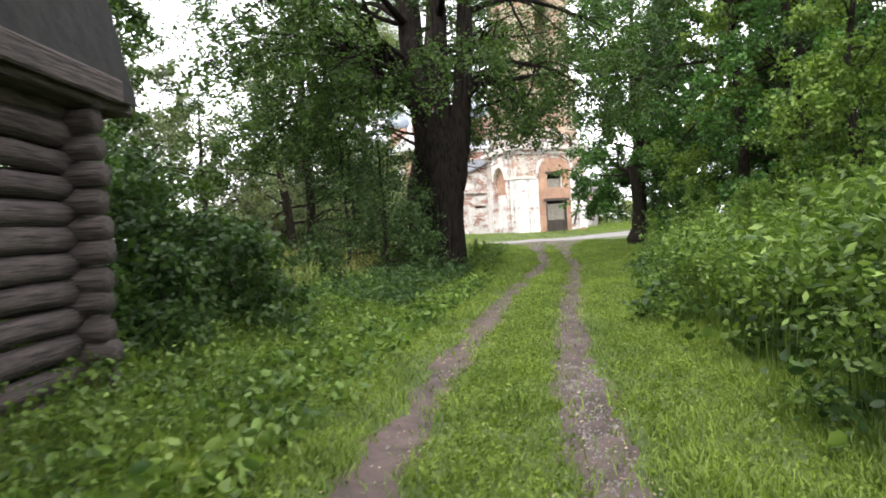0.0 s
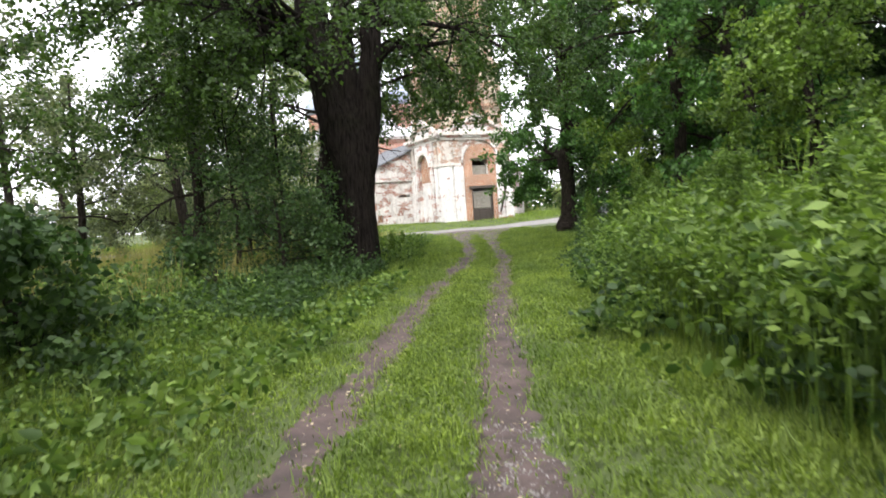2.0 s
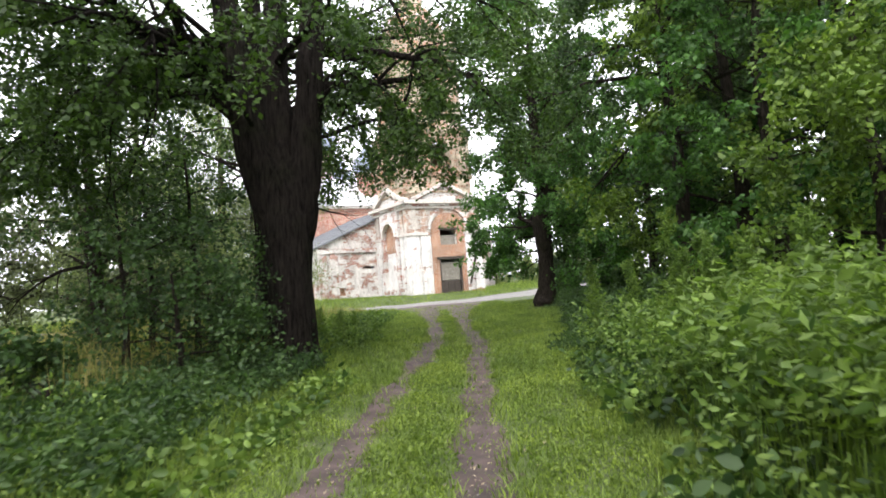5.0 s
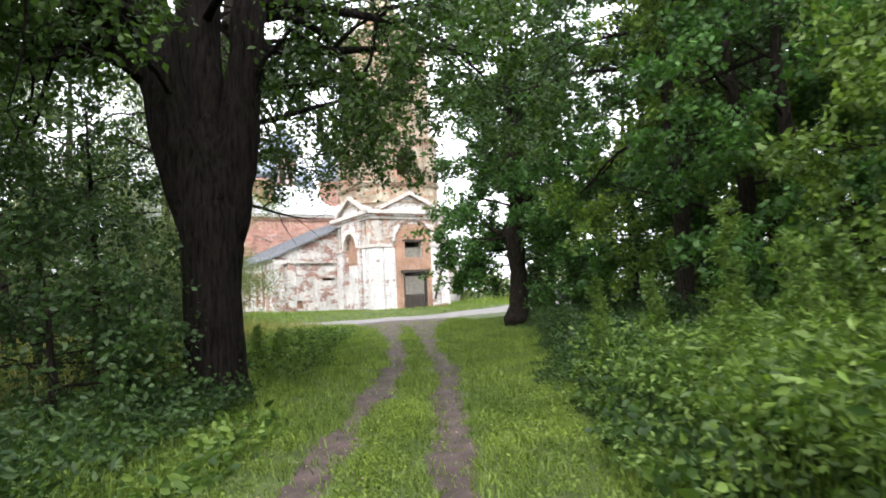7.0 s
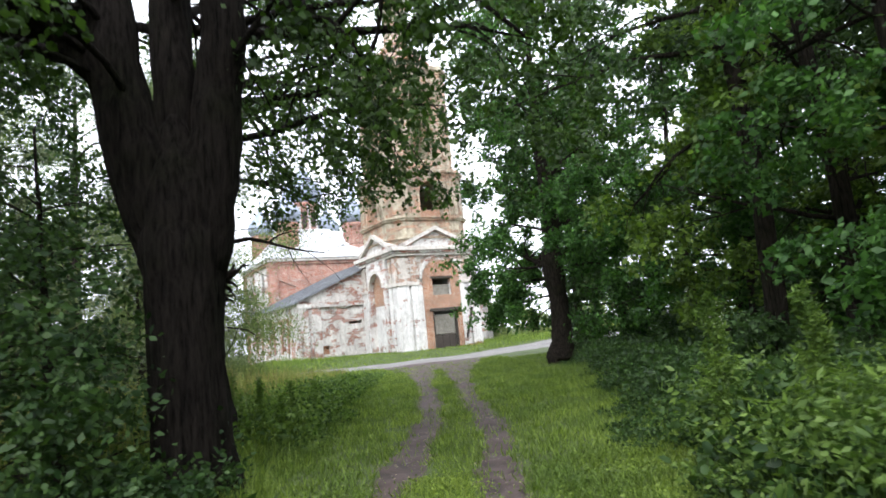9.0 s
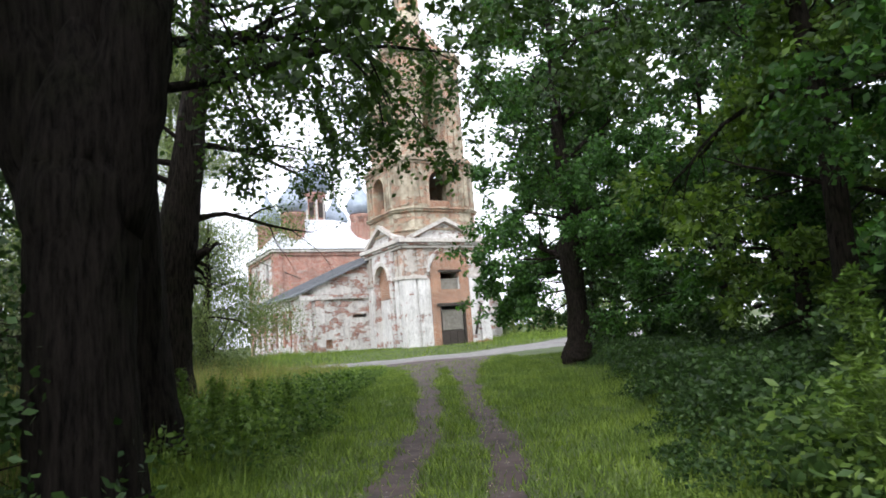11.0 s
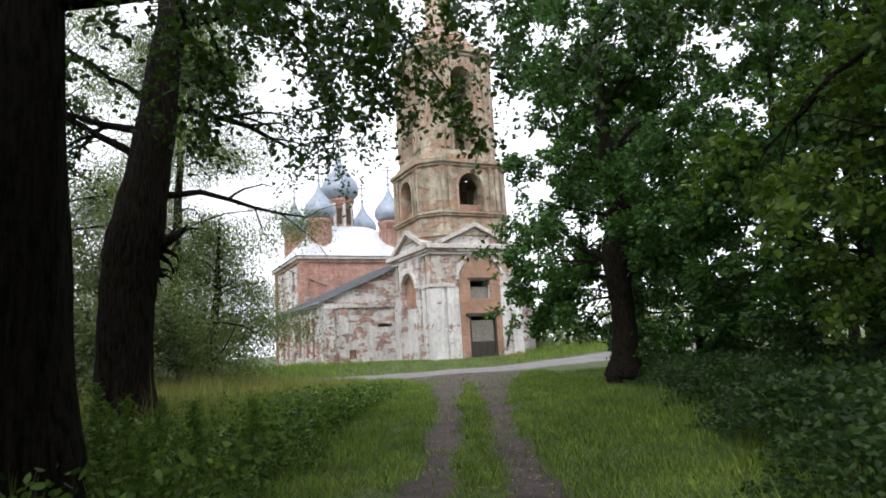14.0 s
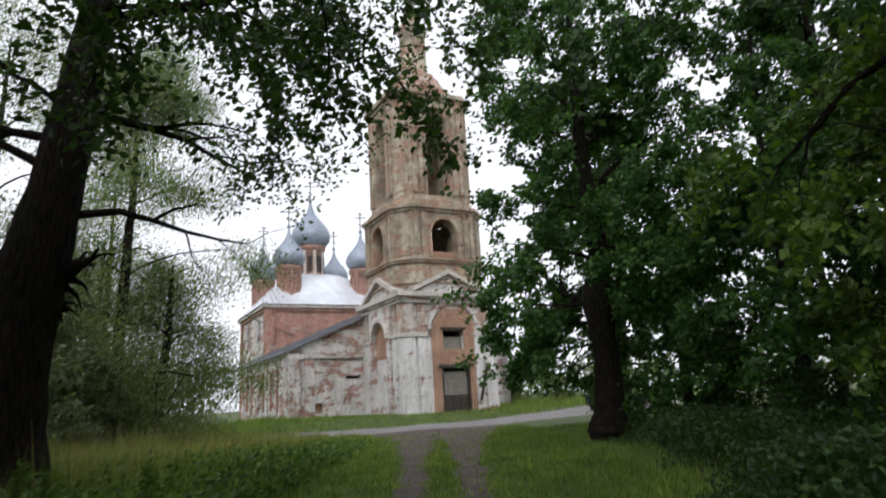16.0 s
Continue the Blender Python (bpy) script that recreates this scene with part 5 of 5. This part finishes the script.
# ---- the log house ----
hut = thing("log_house", pose(-3.25, 5.6, gz1(-3.25, 5.6), 0, 0, 0), "grey weathered log house with a dark felt roof", "log house")
rnd = random.Random(17)
NLOG = 12


def log_mesh(length, r, rnd_):
    pts = [Vector((0, -s * length / 8, 0.012 * rnd_.gauss(0, 1))) for s in range(9)]
    return mesh_of("log", *tube(pts, [r * rnd_.uniform(0.88, 1.07) for _ in pts], 12, 0.07, rnd_), M["log"], True)


for k in range(NLOG):
    z = 0.12 + 0.225 * k
    part("log", log_mesh(8.6, 0.114, rnd), None, hut).matrix_basis = pose(0, 0.32 + 0.05 * rnd.random(), z)
    part("log", log_mesh(5.0, 0.114, rnd), None, hut).matrix_basis = pose(0.30 + 0.05 * rnd.random(), 0, z + 0.1125, 0, 0, -90)
    part("log", log_mesh(5.0, 0.114, rnd), None, hut).matrix_basis = pose(0.30, -8.0, z + 0.1125, 0, 0, -90)
part("eave_beam", box(0.0, 0.34, -8.6, 0.62, 2.62, 2.86), M["log"], hut, "squared weathered eave beam")
part("eave_board", box(0.36, 0.42, -8.7, 0.3, 2.68, 2.9), M["log"], hut)
for sg in (1, -1):
    roof_edge = [(0.42, 2.70), (0.02, 4.6), (-2.35, 6.2), (-2.35, 6.34), (-0.09, 4.72), (0.30, 2.74)]
    roof_edge = roof_edge if sg == 1 else [(-4.7 - x, z) for x, z in roof_edge]
    bm = bmesh.new()
    a = [bm.verts.new((x, 0.55, z)) for x, z in roof_edge]
    b = [bm.verts.new((x, -8.9, z)) for x, z in roof_edge]
    bm.faces.new(a)
    bm.faces.new(b[::-1])
    for k in range(6):
        bm.faces.new((a[k], a[(k + 1) % 6], b[(k + 1) % 6], b[k]))
    part("roof", bm, M["tarp"], hut, "black felt roof slope")
gb = [(0.3, 2.86), (-5.0, 2.86), (-4.45, 4.55), (-2.35, 6.15), (-0.25, 4.55)]
part("gable", mesh_of("gable", [(x, 0.2, z) for x, z in gb] + [(x, 0.1, z) for x, z in gb], [(0, 1, 2, 3, 4), (9, 8, 7, 6, 5)] + [(k, 5 + k, 5 + (k + 1) % 5, (k + 1) % 5) for k in range(5)], M["tarp"]), None, hut)


# ---- loose small things ----
def mugwort(x, y, h, seed):
    """A tall wild plant: a stalk with narrow leaves and a feathery head."""
    r, rg = random.Random(seed), np.random.default_rng(seed)
    t = thing("mugwort", pose(x, y, gz1(x, y) - 0.02), "tall pale green mugwort rising above the thicket", "plant", "mugwort plants")
    lean = Vector((r.uniform(-0.12, 0.12), r.uniform(-0.12, 0.12), 1))
    pts = [lean * (h * k / 8) + Vector((r.gauss(0, 0.01), r.gauss(0, 0.01), 0)) for k in range(9)]
    part("stalk", mesh_of("stalk", *tube(pts, [0.012 * (1 - 0.08 * k) for k in range(9)], 6), M["leaf_light"], True), None, t)
    tips = []
    for k in range(26):
        f = 0.35 + 0.62 * k / 26
        a = r.uniform(0, 6.28)
        ln = (0.42 * (1.08 - f) + 0.06) * min(1, h / 1.7)
        p = lean * (h * f)
        q = p + Vector((math.cos(a) * ln * 0.6, math.sin(a) * ln * 0.6, ln * 0.8))
        part("twig", mesh_of("twig", *tube([p, p.lerp(q, 0.5) + Vector((0, 0, -0.02)), q], [0.005, 0.004, 0.002], 4), M["leaf_light"]), None, t)
        tips += [tuple(p.lerp(q, s)) for s in np.linspace(0.1, 1, 14)]
    pts = np.repeat(np.array(tips), 4 if h > 1.3 else 1, axis=0)
    pts = pts + rg.normal(0, 0.012, pts.shape)
    tagged(part("leaves", leaf_soup("leaves", pts, 0.055, M["leaf_light"], rg, -0.3, 0.3), None, t), kind="stuff")


for k, (x, y, h) in enumerate(((4.75, 12.6, 2.15), (4.95, 11.9, 1.8), (5.3, 13.4, 1.7), (4.3, 10.6, 1.7), (5.0, 15.2, 1.6), (3.7, 7.6, 1.75), (4.1, 8.6, 1.85), (4.6, 9.3, 1.9), (3.9, 6.6, 1.6), (4.9, 10.4, 1.8), (5.4, 11.2, 1.9), (4.6, 7.9, 1.9), (5.6, 12.4, 1.7), (5.1, 14.2, 1.6), (-1.3, 22.3, 1.0), (-0.6, 23.4, 0.9), (-0.2, 22.6, 0.8), (0.6, 20.6, 1.1), (1.0, 21.2, 1.0), (0.2, 21.1, 1.2), (1.4, 22.2, 0.9), (-0.5, 21.8, 1.2), (0.9, 19.9, 0.9), (0.4, 22.0, 1.0))):
    mugwort(x, y, h, 300 + k)

# fallen leaves and pale chips on the ruts
rng = np.random.default_rng(33)
y = rng.uniform(2, 30, 1500)
line = np.where(rng.random(1500) < 0.5, np.interp(y, [q[1] for q in LEFT_RUT], [q[0] for q in LEFT_RUT]), np.interp(y, [q[1] for q in RIGHT_RUT], [q[0] for q in RIGHT_RUT]))
x = line + rng.normal(0, 0.26, 1500)
M["litter"] = plain_material("fallen_leaf", (0.30, 0.22, 0.10), (0.50, 0.44, 0.30), 14.0, 0.8)
a = rng.uniform(0, 2 * np.pi, 1500)
s = rng.uniform(0.008, 0.021, 1500)
c = np.stack((x, y, gz(x, y) + 0.022), axis=1)
d = np.stack((np.cos(a), np.sin(a), rng.normal(0, 0.2, 1500)), axis=1) * s[:, None]
e = np.stack((-np.sin(a), np.cos(a), rng.normal(0, 0.2, 1500)), axis=1) * (s * 0.6)[:, None]
v = np.stack((c - d, c + e, c + d, c - e), axis=1).reshape(-1, 3)
tagged(new("leaf_litter", soup("leaf_litter", v, np.arange(6000), np.full(1500, 4), M["litter"])), "small pale fallen leaves on the bare ruts", "leaf litter", kind="stuff")


# gravel pressed into the ruts
rng = np.random.default_rng(57)
y = np.concatenate((rng.uniform(1.5, 6.5, 1500), rng.uniform(2, 40, 900)))
line = np.where((np.arange(len(y)) < 1500) | (rng.random(len(y)) < 0.5), np.interp(y, [q[1] for q in RIGHT_RUT], [q[0] for q in RIGHT_RUT]), np.interp(y, [q[1] for q in LEFT_RUT], [q[0] for q in LEFT_RUT]))
x = line + rng.normal(0, 0.11, len(y))
c = np.stack((x, y, gz(x, y) + 0.012), axis=1)
r = rng.uniform(0.004, 0.016, len(y))[:, None]
a = rng.uniform(0, 2 * np.pi, len(y))
e1 = np.stack((np.cos(a), np.sin(a), np.zeros(len(y))), axis=1) * r
e2 = np.stack((-np.sin(a), np.cos(a), np.zeros(len(y))), axis=1) * r * 0.7
up = np.array([0, 0, 1.0]) * r * 0.6
v = np.stack((c + e1 - up, c + e2 - up, c - e1 - up, c - e2 - up, c + up + e1 * 0.3, c + up - e1 * 0.3), axis=1).reshape(-1, 3)
q = np.array([0, 1, 4, 1, 2, 5, 2, 3, 5, 3, 0, 4, 1, 5, 4, 3, 4, 5])
M["stone"] = plain_material("pale_gravel", (0.10, 0.09, 0.085), (0.34, 0.32, 0.30), 30.0, 0.85)
tagged(new("gravel", soup("gravel", v, (np.arange(len(y))[:, None] * 6 + q).ravel(), np.full(6 * len(y), 3), M["stone"])), "small pale stones pressed into the rut", "gravel", kind="stuff")


# dark car parked on the road beyond the maple
M["carpaint"] = plain_material("dark_green_car_paint", (0.012, 0.02, 0.018), (0.02, 0.03, 0.027), 1.0, 0.25, 0.2, 0.0)
M["carglass"] = plain_material("car_glass", (0.10, 0.13, 0.15), (0.14, 0.17, 0.19), 1.0, 0.05, 0.0, 0.0)
M["rubber"] = plain_material("tyre_rubber", (0.012, 0.012, 0.012), (0.03, 0.03, 0.03), 9.0, 0.9)
car = thing("car", pose(19.5, 54.5, gz1(19.5, 54.5) + 0.08, 0, 0, 35), "dark parked car half hidden behind the trees", "car")
prof = [(-2.1, 0.3), (2.1, 0.3), (2.15, 0.7), (1.3, 0.86), (0.7, 1.38), (-1.2, 1.42), (-1.9, 0.95), (-2.15, 0.85)]
bm = bmesh.new()
a = [bm.verts.new((x, -0.8 if z < 1 else -0.62, z)) for x, z in prof]
b = [bm.verts.new((x, 0.8 if z < 1 else 0.62, z)) for x, z in prof]
bm.faces.new(a)
bm.faces.new(b[::-1])
for k in range(8):
    bm.faces.new((a[k], b[k], b[(k + 1) % 8], a[(k + 1) % 8]))
bmesh.ops.bevel(bm, geom=bm.edges[:], offset=0.05, segments=2, affect="EDGES")
part("body", bm, M["carpaint"], car)
ob = part("windscreen", box(-0.35, 0.35, -0.6, 0.6, -0.012, 0.012, 0.005), M["carglass"], car)
ob.matrix_basis = pose(1.02, 0, 1.14, 0, 40.5, 0)
for sg in (-1, 1):
    part("side_window", box(-1.1, 0.6, -0.01, 0.01, 0.98, 1.3, 0.004), M["carglass"], car).matrix_basis = pose(0, sg * 0.74, 0, sg * 24, 0, 0) @ pose(0, 0, -0.06)
    for x in (-1.35, 1.35):
        w = part("wheel", lathe([(0.2, -0.1), (0.3, -0.1), (0.32, -0.06), (0.32, 0.06), (0.3, 0.1), (0.2, 0.1)], 20), M["rubber"], car)
        w.matrix_basis = pose(x, sg * 0.78, 0.32, 90, 0, 0)
        part("rim", lathe([(0.02, -0.09), (0.2, -0.09), (0.2, 0.09), (0.02, 0.09)], 16), M["tin"], w)
